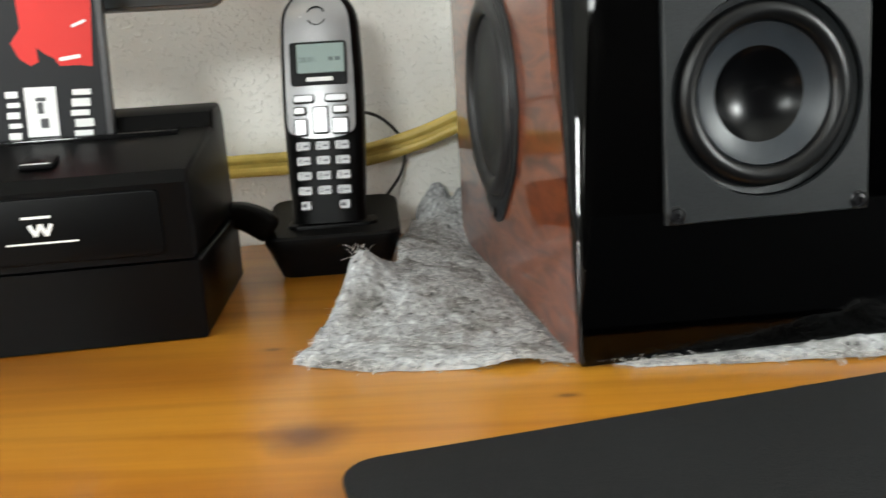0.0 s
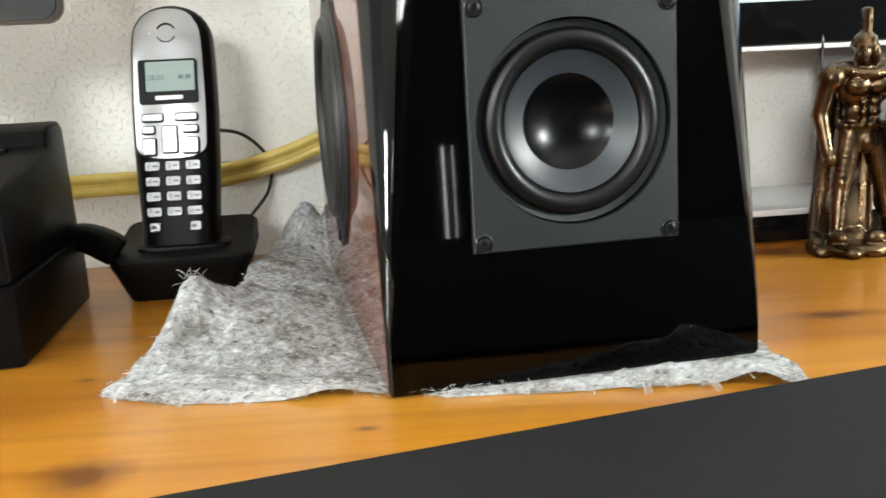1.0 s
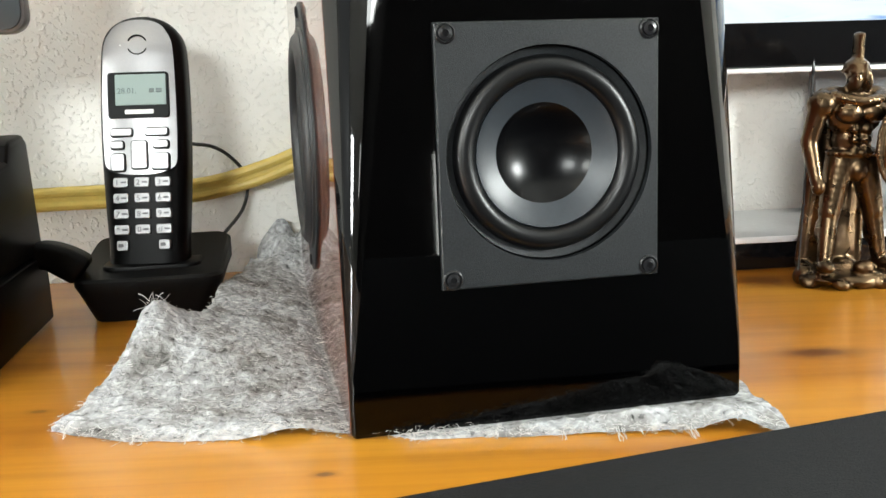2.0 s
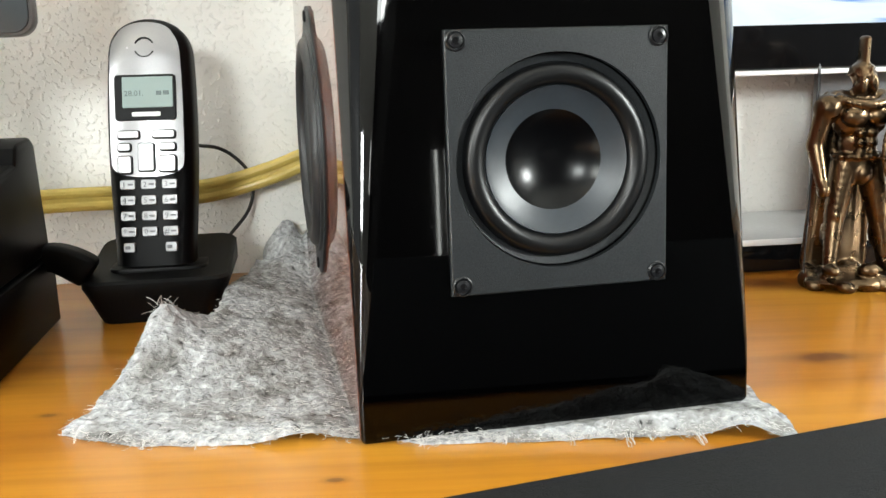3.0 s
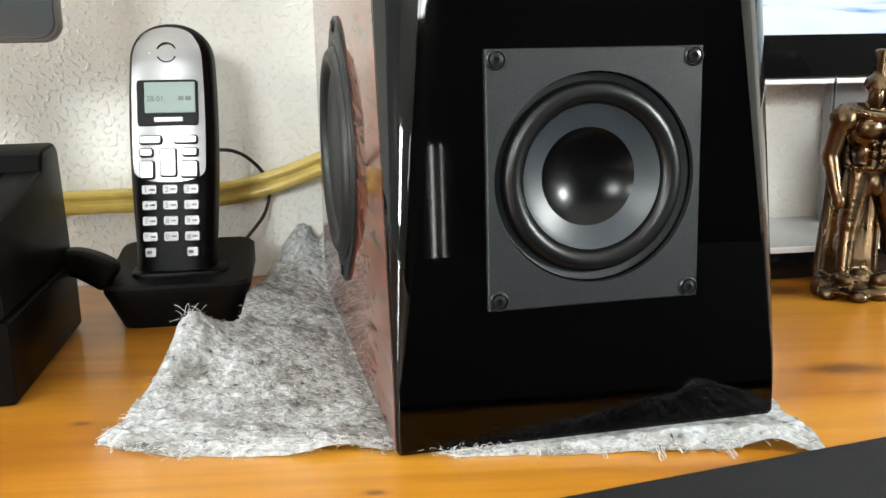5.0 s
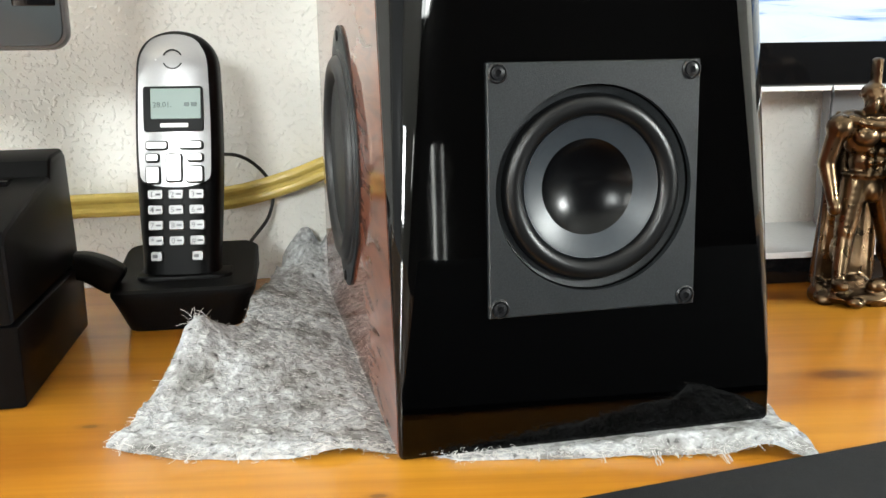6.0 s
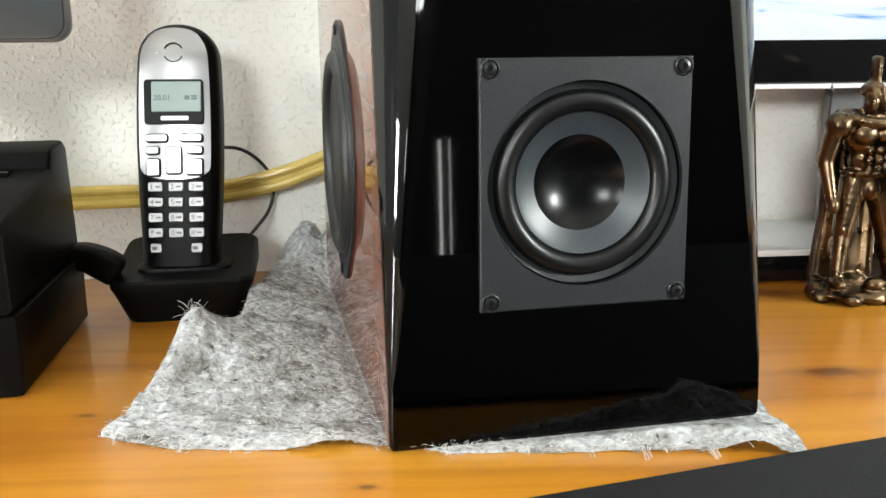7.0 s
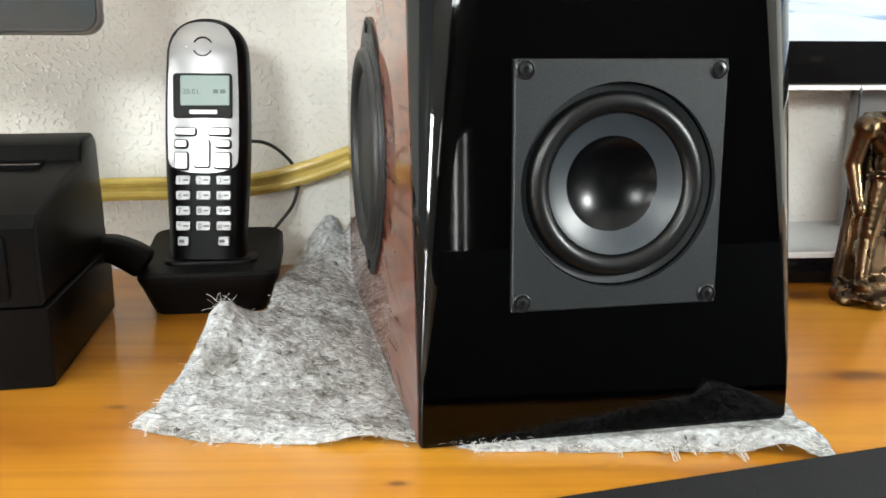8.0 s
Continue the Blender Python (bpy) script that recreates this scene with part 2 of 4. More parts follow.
WHITE_FRAME = mat("white_window_frame", (0.78, 0.78, 0.76), 0.35, stain=0.04)
ALU = mat("silver_monitor_stand", (0.50, 0.51, 0.52), 0.32, metal=0.6, grain=0.05)
BRIGHT_EDGE = mat("polished_silver_edge", (0.85, 0.85, 0.86), 0.3, metal=0.2)
GREY_RIM = mat("grey_rim", (0.16, 0.16, 0.165), 0.35, metal=0.3, grain=0.05)
SLATE = mat("slate_grey_front", (0.055, 0.065, 0.072), 0.3, stain=0.15, stain_scale=18)
RED = mat("red_label_print", (0.62, 0.025, 0.02), 0.45, spec=0.25)
LABEL_BLACK = mat("black_label", (0.010, 0.010, 0.012), 0.45, spec=0.2)
LABEL_GREY = mat("brushed_drive_case", (0.16, 0.16, 0.165), 0.35, metal=0.7, grain=0.1)


# ---- mesh helpers ----
def obj(name, bm, material, smooth=True, m=None, sharp=25):
    me = bpy.data.meshes.new(name)
    bm.normal_update()
    if smooth:
        for f in bm.faces:
            f.smooth = True
        for e in bm.edges:
            if len(e.link_faces) == 2 and e.calc_face_angle(0) > radians(sharp):
                e.smooth = False
    bm.to_mesh(me)
    bm.free()
    me.materials.append(material)
    ob = new(name, me)
    if m is not None:
        ob.matrix_world = m
    return ob


def part(name, bm, material, parent, label="", m=None, sharp=25):
    ob = obj(name, bm, material, True, None, sharp)
    ob.parent = parent
    if m is not None:
        ob.matrix_local = m
    if label:
        ob["label"] = label
    return ob


def thing(name, m, label, category, group="", kind=""):
    ob = new(name)
    ob.empty_display_size = 0.02
    ob.matrix_world = m
    return tagged(ob, label, category, group, kind)


def box(x0, y0, z0, x1, y1, z1, bevel=0.0, seg=2):
    bm = bmesh.new()
    bmesh.ops.create_cube(bm, size=1)
    for v in bm.verts:
        v.co = ((x0 + x1) / 2 + v.co.x * (x1 - x0), (y0 + y1) / 2 + v.co.y * (y1 - y0), (z0 + z1) / 2 + v.co.z * (z1 - z0))
    if bevel:
        bmesh.ops.bevel(bm, geom=bm.edges[:], offset=bevel, segments=seg, profile=0.5, affect="EDGES")
    return bm


def extrude(pts, d0, d1, axis="y", bevel=0.0, seg=2):
    """A closed outline of (a, b) points pushed from d0 to d1 along an axis: y (a = x, b = z), z (a = x, b = y), x (a = y, b = z)."""
    put = {"y": lambda a, b, d: (a, d, b), "z": lambda a, b, d: (a, b, d), "x": lambda a, b, d: (d, a, b)}[axis]
    bm = bmesh.new()
    lo = [bm.verts.new(put(a, b, d0)) for a, b in pts]
    hi = [bm.verts.new(put(a, b, d1)) for a, b in pts]
    n = len(pts)
    caps = [bm.faces.new(lo), bm.faces.new(hi)]
    for i in range(n):
        bm.faces.new((lo[i], lo[(i + 1) % n], hi[(i + 1) % n], hi[i]))
    bmesh.ops.recalc_face_normals(bm, faces=bm.faces[:])
    if bevel:
        rim = [e for f in caps for e in f.edges]
        bmesh.ops.bevel(bm, geom=rim, offset=bevel, segments=seg, profile=0.5, affect="EDGES")
    return bm


def round_rect(w, h, r, n=6, cx=0.0, cy=0.0):
    out = []
    for qx, qy, a0 in ((1, 1, 0), (-1, 1, 90), (-1, -1, 180), (1, -1, 270)):
        for i in range(n + 1):
            a = radians(a0 + 90 * i / n)
            out.append((cx + qx * (w / 2 - r) + r * math.cos(a), cy + qy * (h / 2 - r) + r * math.sin(a)))
    return out


def lathe(profile, n=64, squash=1.0):
    """Turns (radius, height) points round the z axis."""
    bm = bmesh.new()
    rings = []
    for r, z in profile:
        if r < 1e-6:
            rings.append([bm.verts.new((0, 0, z))])
        else:
            rings.append([bm.verts.new((r * math.cos(2 * math.pi * i / n), squash * r * math.sin(2 * math.pi * i / n), z)) for i in range(n)])
    for a, b in zip(rings, rings[1:]):
        for i in range(n):
            j = (i + 1) % n
            if len(a) == 1 and len(b) > 1:
                bm.faces.new((a[0], b[i], b[j]))
            elif len(b) == 1 and len(a) > 1:
                bm.faces.new((a[i], b[0], a[j]))
            elif len(a) > 1:
                bm.faces.new((a[i], b[i], b[j], a[j]))
    bmesh.ops.recalc_face_normals(bm, faces=bm.faces[:])
    return bm


def smooth_path(pts, steps=10):
    pts = [Vector(p) for p in pts]
    out = []
    for i in range(len(pts) - 1):
        p0, p1, p2, p3 = pts[max(i - 1, 0)], pts[i], pts[i + 1], pts[min(i + 2, len(pts) - 1)]
        for k in range(steps):
            t = k / steps
            out.append(0.5 * (2 * p1 + (p2 - p0) * t + (2 * p0 - 5 * p1 + 4 * p2 - p3) * t * t + (3 * p1 - 3 * p2 + p3 - p0) * t ** 3))
    return out + [pts[-1]]


def sweep(path, section, up=(0, 0, 1), bm=None):
    """Carries a closed section of (side, up) points along a path."""
    fresh = bm is None
    bm = bmesh.new() if fresh else bm
    rings, made = [], []
    for i, p in enumerate(path):
        d = (path[min(i + 1, len(path) - 1)] - path[max(i - 1, 0)]).normalized()
        s = d.cross(Vector(up))
        s = s.normalized() if s.length > 1e-4 else Vector((1, 0, 0))
        w = s.cross(d).normalized()
        rings.append([bm.verts.new(p + s * a + w * b) for a, b in section])
    n = len(section)
    for a, b in zip(rings, rings[1:]):
        for i in range(n):
            made.append(bm.faces.new((a[i], a[(i + 1) % n], b[(i + 1) % n], b[i])))
    made += [bm.faces.new(rings[0][::-1]), bm.faces.new(rings[-1])]
    if fresh:
        bmesh.ops.recalc_face_normals(bm, faces=made)
    return bm


def circle(r, n=10):
    return [(r * math.cos(2 * math.pi * i / n), r * math.sin(2 * math.pi * i / n)) for i in range(n)]


# ---- the room ----
def structure(name, bm, material, label, category, m=ROOM):
    return tagged(obj(name, bm, material, False, m), label, category, kind="structure")


FLOOR_Z, CEIL_Z, RX0, RX1, RY0 = -0.74, 1.76, -3.1, 2.2, -2.5
structure("floor", box(RX0 - 0.2, RY0 - 0.2, FLOOR_Z - 0.1, RX1 + 0.2, 0.2, FLOOR_Z), FLOOR_MAT, "plain brown floor of the room under the desk", "floor")
structure("ceiling", box(RX0 - 0.2, RY0 - 0.2, CEIL_Z, RX1 + 0.2, 0.2, CEIL_Z + 0.1), CEIL, "plain white painted ceiling of the room", "ceiling")
structure("wall_north", box(RX0 - 0.2, 0.0, FLOOR_Z, RX1 + 0.2, 0.12, CEIL_Z), PLASTER, "off-white wall with knobbly textured paint behind the desk", "wall")
GLARE = glow("daylight_outside", (1.0, 0.99, 0.97), 36.0)
# grey glow added out of view for the cabinet facet's reflection; also backs window_6
DIM_GLOW = glow("dim_grey_glow", (0.95, 0.97, 1.0), 1.2)
# openings: centre along the wall, sill, width, height
WEST = [(-2.33, 0.20, 0.14, 0.28), (WEST_Y, WEST_Z - WEST_H / 2, WEST_W, WEST_H), (-0.60, -0.50, 0.96, 1.90)]
EAST = [(EAST_Y, EAST_Z - 0.21, 0.38, 0.42)]
SOUTH = [(WIN_X, WIN_Z - WIN_H / 2, WIN_W, WIN_H), (SIDE_X, SIDE_Z - SIDE_H / 2, SIDE_W, SIDE_H), (0.664, -0.43, 0.007, 0.46), (0.693, -0.43, 0.004, 0.46)]


def pierced_wall(name, a0, a1, openings, place, label, paint=SHADE_PAINT):
    """A wall along one axis, cut into upright strips round its openings. place(a, d, z): along, depth outwards, height."""
    bm = bmesh.new()
    cuts, at = [], a0
    for c, z0, w, h in sorted(openings):
        cuts += [(at, c - w / 2, FLOOR_Z, CEIL_Z), (c - w / 2, c + w / 2, FLOOR_Z, z0), (c - w / 2, c + w / 2, z0 + h, CEIL_Z)]
        at = c + w / 2
    cuts.append((at, a1, FLOOR_Z, CEIL_Z))
    for p, q, z0, z1 in cuts:
        vs = [bm.verts.new(place(a, d, z)) for a in (p, q) for d in (0, 0.12) for z in (z0, z1)]
        for f in ((0, 1, 3, 2), (4, 6, 7, 5), (0, 4, 5, 1), (2, 3, 7, 6), (0, 2, 6, 4), (1, 5, 7, 3)):
            bm.faces.new([vs[k] for k in f])
    bmesh.ops.recalc_face_normals(bm, faces=bm.faces[:])
    structure(name, bm, paint, label, "wall")


def window(name, c, z0, w, h, place, label, light=GLARE, outside="bright daylight outside the window"):
    win = thing(name, ROOM, label, "window", kind="structure")
    fw = min(0.05, w * 0.14)

    def bar(part_name, a0, a1, b0, b1, d0, d1):
        bm = bmesh.new()
        vs = [bm.verts.new(place(a, d, z)) for a in (a0, a1) for d in (d0, d1) for z in (b0, b1)]
        for f in ((0, 1, 3, 2), (4, 6, 7, 5), (0, 4, 5, 1), (2, 3, 7, 6), (0, 2, 6, 4), (1, 5, 7, 3)):
            bm.faces.new([vs[k] for k in f])
        bmesh.ops.recalc_face_normals(bm, faces=bm.faces[:])
        part(part_name, bm, WHITE_FRAME, win)

    deep = 0.119 if w > 0.1 else 0.006
    for k, (a0, a1, b0, b1) in enumerate(((c - w / 2, c - w / 2 + fw, z0, z0 + h), (c + w / 2 - fw, c + w / 2, z0, z0 + h), (c - w / 2 + fw, c + w / 2 - fw, z0, z0 + fw), (c - w / 2 + fw, c + w / 2 - fw, z0 + h - fw, z0 + h))):
        bar("frame_side" if k < 2 else "frame_rail", a0, a1, b0, b1, deep + 0.012 - (0.1 if w > 0.1 else 0.0), deep + 0.03 - (0.06 if w > 0.1 else 0.0))
    bm = bmesh.new()
    bm.faces.new([bm.verts.new(place(a, deep, z)) for a, z in ((c - w / 2, z0), (c + w / 2, z0), (c + w / 2, z0 + h), (c - w / 2, z0 + h))])
    structure("backdrop", bm, light, outside, "backdrop")


def on_west(a, d, z):
    return RX0 - d, a, z


def on_south(a, d, z):
    return a, RY0 - d, z


def on_east(a, d, z):
    return RX1 + d, a, z


pierced_wall("wall_west", RY0, -0.002, WEST, on_west, "pale painted wall with narrow window openings", PALE_PAINT)
pierced_wall("wall_east", RY0, -0.002, EAST, on_east, "pale painted wall with a window opening", PALE_PAINT)
pierced_wall("wall_south", RX0 - 0.12, RX1 + 0.12, SOUTH, on_south, "unseen wall coloured dark as if in shade, with window openings")
window("window_1", *SOUTH[0], on_south, "white framed window that lets the daylight in")
window("window_2", *WEST[1], on_west, "upright white framed window that lets the daylight in")
window("window_5", *WEST[0], on_west, "short narrow slit of a curtained window")
window("window_8", *WEST[2], on_west, "tall framed opening added out of view for a grey reflection", DIM_GLOW, "dim grey glowing panel added behind the opening")
window("window_6", *SOUTH[1], on_south, "wide white framed window in the far wall", DIM_GLOW, "dim grey glowing panel added behind the opening")
window("window_7", *EAST[0], on_east, "white framed window in the wall beside the desk")
window("window_3", *SOUTH[2], on_south, "narrow slit of a curtained window in the far wall")
window("window_4", *SOUTH[3], on_south, "narrow slit of a curtained window in the far wall")

# ---- desk ----
desk = thing("desk", pose(0, 0, FLOOR_Z), "varnished orange knotty pine desk against the wall", "desk")
DESK_M = Matrix.Translation((0, 0, -FLOOR_Z))


def desk_top():
    front = [(x, -0.793 + 0.151 * (x - 0.02)) for x in (-1.15, 1.25)]
    bm = extrude(front + [(1.25, -0.004), (-1.15, -0.004)], -0.032, 0.0, "z", 0.004)
    bm.transform(ROOM)
    part("desktop", bm, PINE, desk, "knotty varnished pine board", DESK_M)
    for lx, ly in ((-1.08, -0.90), (1.11, -0.58), (-1.08, -0.10), (1.11, -0.10)):
        leg = box(lx, ly, FLOOR_Z, lx + 0.07, ly + 0.07, -0.034, 0.005)
        leg.transform(ROOM)
        part("leg", leg, PINE, desk, "", DESK_M)


desk_top()


def desk_mat():
    m = thing("desk_mat", pose(0.012, 0.302, 0, 0, 0, 15.6), "dark grey cloth desk mat lying on the pine desk", "desk mat")
    pts = round_rect(1.00, 0.40, 0.014, 6, 0.50 - 0.003, -0.20 + 0.012)
    part("cloth", extrude(pts, 0.0005, 0.0032, "z", 0.0008), MAT_CLOTH, m)


desk_mat()

# ---- loudspeaker: u to the right along its front, v to the back, z up ----
SPK = pose(0.0953, 0.3945, 0.0008, 0, 0, 10)
CAP_ANGLE = 40
SPK_W, SPK_D, SPK_H = 0.1635, 0.272, 0.30
LEAN_BACK = math.tan(radians(2))


def facet(z):
    """Width and setback of the front's corner facet at a height."""
    s = max(0.0, (z - 0.012) / 0.162)
    return 0.0225 * s, 0.0210 * s


def loudspeaker():
    spk = thing("loudspeaker", SPK, "glossy black loudspeaker with red-brown wooden sides standing on felt", "loudspeaker")
    # cabinet: levels of an outline that loses its front corners upwards
    levels = [0.0, 0.0016] + [0.014 + 0.286 * i / 22 for i in range(23)]
    bm = bmesh.new()
    rings = []
    for z in levels:
        w, d = facet(z)
        y0 = z * LEAN_BACK
        inset = 0.0008 if z == 0.0 else 0.0
        e = 0.0012
        w, d = max(w, e), max(d, e)
        n = 8
        sag = 0.085 * math.hypot(w, d)
        k = math.hypot(w, d)
        arc = [(w * (1 - i / n) - 4 * sag * (d / k) * (i / n) * (1 - i / n), d * i / n - 4 * sag * (w / k) * (i / n) * (1 - i / n)) for i in range(n + 1)]
        right = [(SPK_W - inset - a, y0 + inset + b) for a, b in arc]
        left = [(inset + a, y0 + inset + b) for a, b in arc[::-1]]
        pts = right + [(SPK_W - inset, SPK_D - inset), (inset, SPK_D - inset)] + left
        rings.append([bm.verts.new((a, b, z)) for a, b in pts])
    m = len(rings[0])
    for a, b in zip(rings, rings[1:]):
        for i in range(m - 1):
            bm.faces.new((a[i], a[i + 1], b[i + 1], b[i]))
    bm.faces.new(rings[0][::-1])
    bm.faces.new(rings[-1])
    # front with a round hole for the driver
    cz, hole, k = 0.1054, 0.0402, 64
    ring = [bm.verts.new((0.0808 + hole * math.cos(2 * math.pi * i / k), (cz + hole * math.sin(2 * math.pi * i / k)) * LEAN_BACK, cz + hole * math.sin(2 * math.pi * i / k))) for i in range(k)]
    deep = [bm.verts.new((v.co.x, v.co.y + 0.03, v.co.z)) for v in ring]
    loop = [r[m - 1] for r in rings[1:]] + [r[0] for r in rings[:0:-1]]
    edges = [bm.edges.get((a, b)) or bm.edges.new((a, b)) for a, b in zip(loop, loop[1:] + loop[:1])]
    edges += [bm.edges.new((a, b)) for a, b in zip(ring, ring[1:] + ring[:1])]
    bmesh.ops.triangle_fill(bm, edges=edges, use_beauty=True, use_dissolve=False)
    bm.faces.new((rings[0][m - 1], rings[0][0], rings[1][0], rings[1][m - 1]))
    for i in range(k):
        bm.faces.new((ring[i], ring[(i + 1) % k], deep[(i + 1) % k], deep[i]))
    bm.faces.new(deep)
    bmesh.ops.recalc_face_normals(bm, faces=bm.faces[:])
    part("cabinet", bm, LACQUER, spk, "black piano-lacquered cabinet", None, 14)
    # wooden side skins, one millimetre proud
    for name, x0, x1, label in (("side_panel", -0.00015, 0.0, "red-brown lacquered rosewood side"), ("side_panel", SPK_W, SPK_W + 0.00015, "red-brown lacquered rosewood side")):
        edge = [(z * LEAN_BACK + max(facet(z)[1], 0.0012) + 0.002, z) for z in [0.001 + (SPK_H - 0.002) * i / 30 for i in range(31)]]
        pts = edge + [(SPK_D - 0.002, SPK_H - 0.001), (SPK_D - 0.002, 0.001)]
        part(name, extrude(pts, x0, x1, "x"), ROSEWOOD, spk, label)
    # front driver
    front = Matrix.Translation((0.0808, 0.1062 * LEAN_BACK, 0.1062 - 0.0008)) @ pose(0, 0, 0, 90 - 2, 0, 0) @ Matrix.Scale(0.986, 4)
    bm = bmesh.new()
    n = 72
    R0 = 0.0414
    # flat plate with a round hole
    def on_rect(a):
        hw, hh = 0.0443, 0.0502
        c, s = math.cos(a), math.sin(a)
        k = min(hw / abs(c) if abs(c) > 1e-6 else 9, hh / abs(s) if abs(s) > 1e-6 else 9)
        return k * c, k * s
    angs = sorted([2 * math.pi * i / n for i in range(n)] + [math.atan2(sy * 0.0502, sx * 0.0443) % (2 * math.pi) for sx in (1, -1) for sy in (1, -1)])
    lv = [[(x, y, -0.004) for x, y in map(on_rect, angs)], [(x, y, 0.0022) for x, y in map(on_rect, angs)], [(x * 0.988, y * 0.988, 0.0028) for x, y in map(on_rect, angs)],
          [(R0 * math.cos(a), R0 * math.sin(a), 0.0028) for a in angs], [(R0 * math.cos(a), R0 * math.sin(a), -0.0030) for a in angs]]
    rr = [[bm.verts.new(p) for p in ring] for ring in lv]
    k = len(angs)
    for a, b in zip(rr, rr[1:]):
        for i in range(k):
            bm.faces.new((a[i], a[(i + 1) % k], b[(i + 1) % k], b[i]))
    bmesh.ops.recalc_face_normals(bm, faces=bm.faces[:])
    part("driver_plate", bm, DRIVER_GREY, spk, "dark grey square driver plate", front)
    part("driver_ring", lathe([(0.0416, -0.0016), (0.0411, -0.0010), (0.0380, -0.0018), (0.0376, -0.0022), (0.0374, -0.0030)], 80), DRIVER_GREY, spk, "", front)
    # half-roll of rubber, falling into a narrow dark groove
    sur = [(0.0380, -0.0022)] + [(0.0334 + 0.0043 * math.cos(math.pi * i / 16), -0.0016 + 0.0042 * math.sin(math.pi * i / 16)) for i in range(17)] + [(0.0292, -0.0030), (0.0288, -0.0044)]
    part("surround", lathe(sur, 96), RUBBER, spk, "shiny black rubber surround", front)
    # cone that sinks inwards from a thin rolled rim
    dish = [(0.0288, -0.0040), (0.0290, -0.0014), (0.0287, -0.0009), (0.0283, -0.0012)] + [(0.0283 - 0.0086 * k / 8, -0.0012 - 0.0042 * (k / 8) ** 0.85) for k in range(1, 9)] + [(0.0192, -0.0060)]
    part("cone", lathe(dish, 96), CONE, spk, "blue-grey sunken cone", front)
    # inverted dust cap, a shallow bowl
    top = CAP_ANGLE
    k = 0.0197 / math.sin(radians(top))
    bowl = [(k * math.sin(radians(top * q / 12)), -0.0054 - k * (math.cos(radians(top * q / 12)) - math.cos(radians(top)))) for q in range(12, -1, -1)]
    part("dust_cap", lathe(bowl, 96), CAP, spk, "glossy black hollow dust cap", front)
    for sx in (-1, 1):
        for sy in (-1, 1):
            mm = front @ Matrix.Translation((sx * 0.0402, sy * 0.0462, 0.0028))
            part("screw", lathe([(0.0040, -0.0002), (0.0040, 0.0004), (0.0034, 0.0008), (0.0033, -0.0002), (0.0029, -0.0002), (0.0026, 0.0010), (0.0013, 0.0013), (0.0012, 0.0002), (0.0, 0.0002)], 24), SCREW, spk, "", mm)
    # side radiator on the left flank
    left = Matrix.Translation((-0.0004, 0.149, 0.1032)) @ pose(0, 0, 0, 90, 0, -90)
    pts = []
    for i in range(96):
        a = 2 * math.pi * i / 96
        up = abs(math.sin(a))
        r = 0.0600 + 0.0085 * max(0.0, (up - 0.84) / 0.16) ** 1.5
        pts.append((r * math.cos(a), r * math.sin(a)))
    part("radiator_flange", extrude(pts, -0.0004, 0.0012, "z", 0.0004), DRIVER_GREY, spk, "dark flange with a screw tab above and below", left)
    sur = [(0.0565, 0.0010), (0.0560, 0.0024), (0.0540, 0.0026)] + [(0.0485 + 0.0052 * math.cos(math.pi * i / 10), 0.0014 + 0.0044 * math.sin(math.pi * i / 10)) for i in range(11)] + [(0.0425, -0.0010)]
    part("radiator_surround", lathe(sur), DULL_RUBBER, spk, "", left)
    part("radiator_cone", lathe([(0.0430, -0.0004), (0.041, 0.0022), (0.038, 0.0018), (0.024, 0.0006), (0.021, 0.0012), (0.0, 0.0016)]), DRIVER_GREY, spk, "flat dark grey radiator disc", left)
    for s in (-1, 1):
        part("radiator_screw", lathe([(0.0030, 0.0014), (0.0030, 0.0022), (0.0022, 0.0026), (0.0, 0.0026)], 16), SCREW, spk, "", left @ Matrix.Translation((0, s * 0.0635, 0)))


loudspeaker()


# ---- felt under the loudspeaker ----
def felt_height(x, y):
    flank = 0.0935 - 0.178 * (y - 0.40)
    k = max(0.0, min(1.0, (y - 0.435) / 0.060))
    swell = 0.0145 * k * k * (3 - 2 * k) * max(0.0, min(1.0, (flank - x) / 0.055)) * (1.0 + 0.16 * noise.noise((x * 28, y * 28, 9.0)))
    curl = 0.0150 * math.exp(-(((x + 0.006) / 0.015) ** 2 + ((y - 0.497) / 0.020) ** 2))
    rear = 0.031 * max(0.0, min(1.0, (y - 0.640) / 0.052)) ** 1.3 * max(0.0, min(1.0, (x - 0.006 + 0.024 * noise.noise((y * 60, x * 60, 4))) / 0.030)) * (1 if x < 0.06 else 0.2)
    ridge = 0.0040 * math.exp(-(((x - 0.222) / 0.034) ** 2 + ((y - 0.3985) / 0.0065) ** 2))
    corner = 0.0060 * math.exp(-(((x - 0.242) / 0.011) ** 2 + ((y - 0.388) / 0.009) ** 2))
    sag = 0.0035 * math.exp(-(((x - 0.070) / 0.014) ** 2 + ((y - 0.400) / 0.012) ** 2))
    return swell + curl + rear + ridge + sag + corner


def felt_edges(y):
    """Left and right edge of the felt at a depth y."""
    def lerp(tab):
        for (a, xa), (b, xb) in zip(tab, tab[1:]):
            if a <= y <= b:
                return xa + (xb - xa) * (y - a) / (b - a)
        return tab[-1][1]
    left = lerp([(0.37, -0.028), (0.418, -0.028), (0.455, -0.0195), (0.485, -0.010), (0.503, -0.006), (0.512, 0.004), (0.53, 0.012), (0.56, 0.010), (0.60, 0.008), (0.66, 0.012), (0.70, 0.016)])
    return left + 0.0015 * noise.noise((y * 90, 3.1, 0)), 0.262 + 0.002 * noise.noise((y * 70, 7.7, 0))


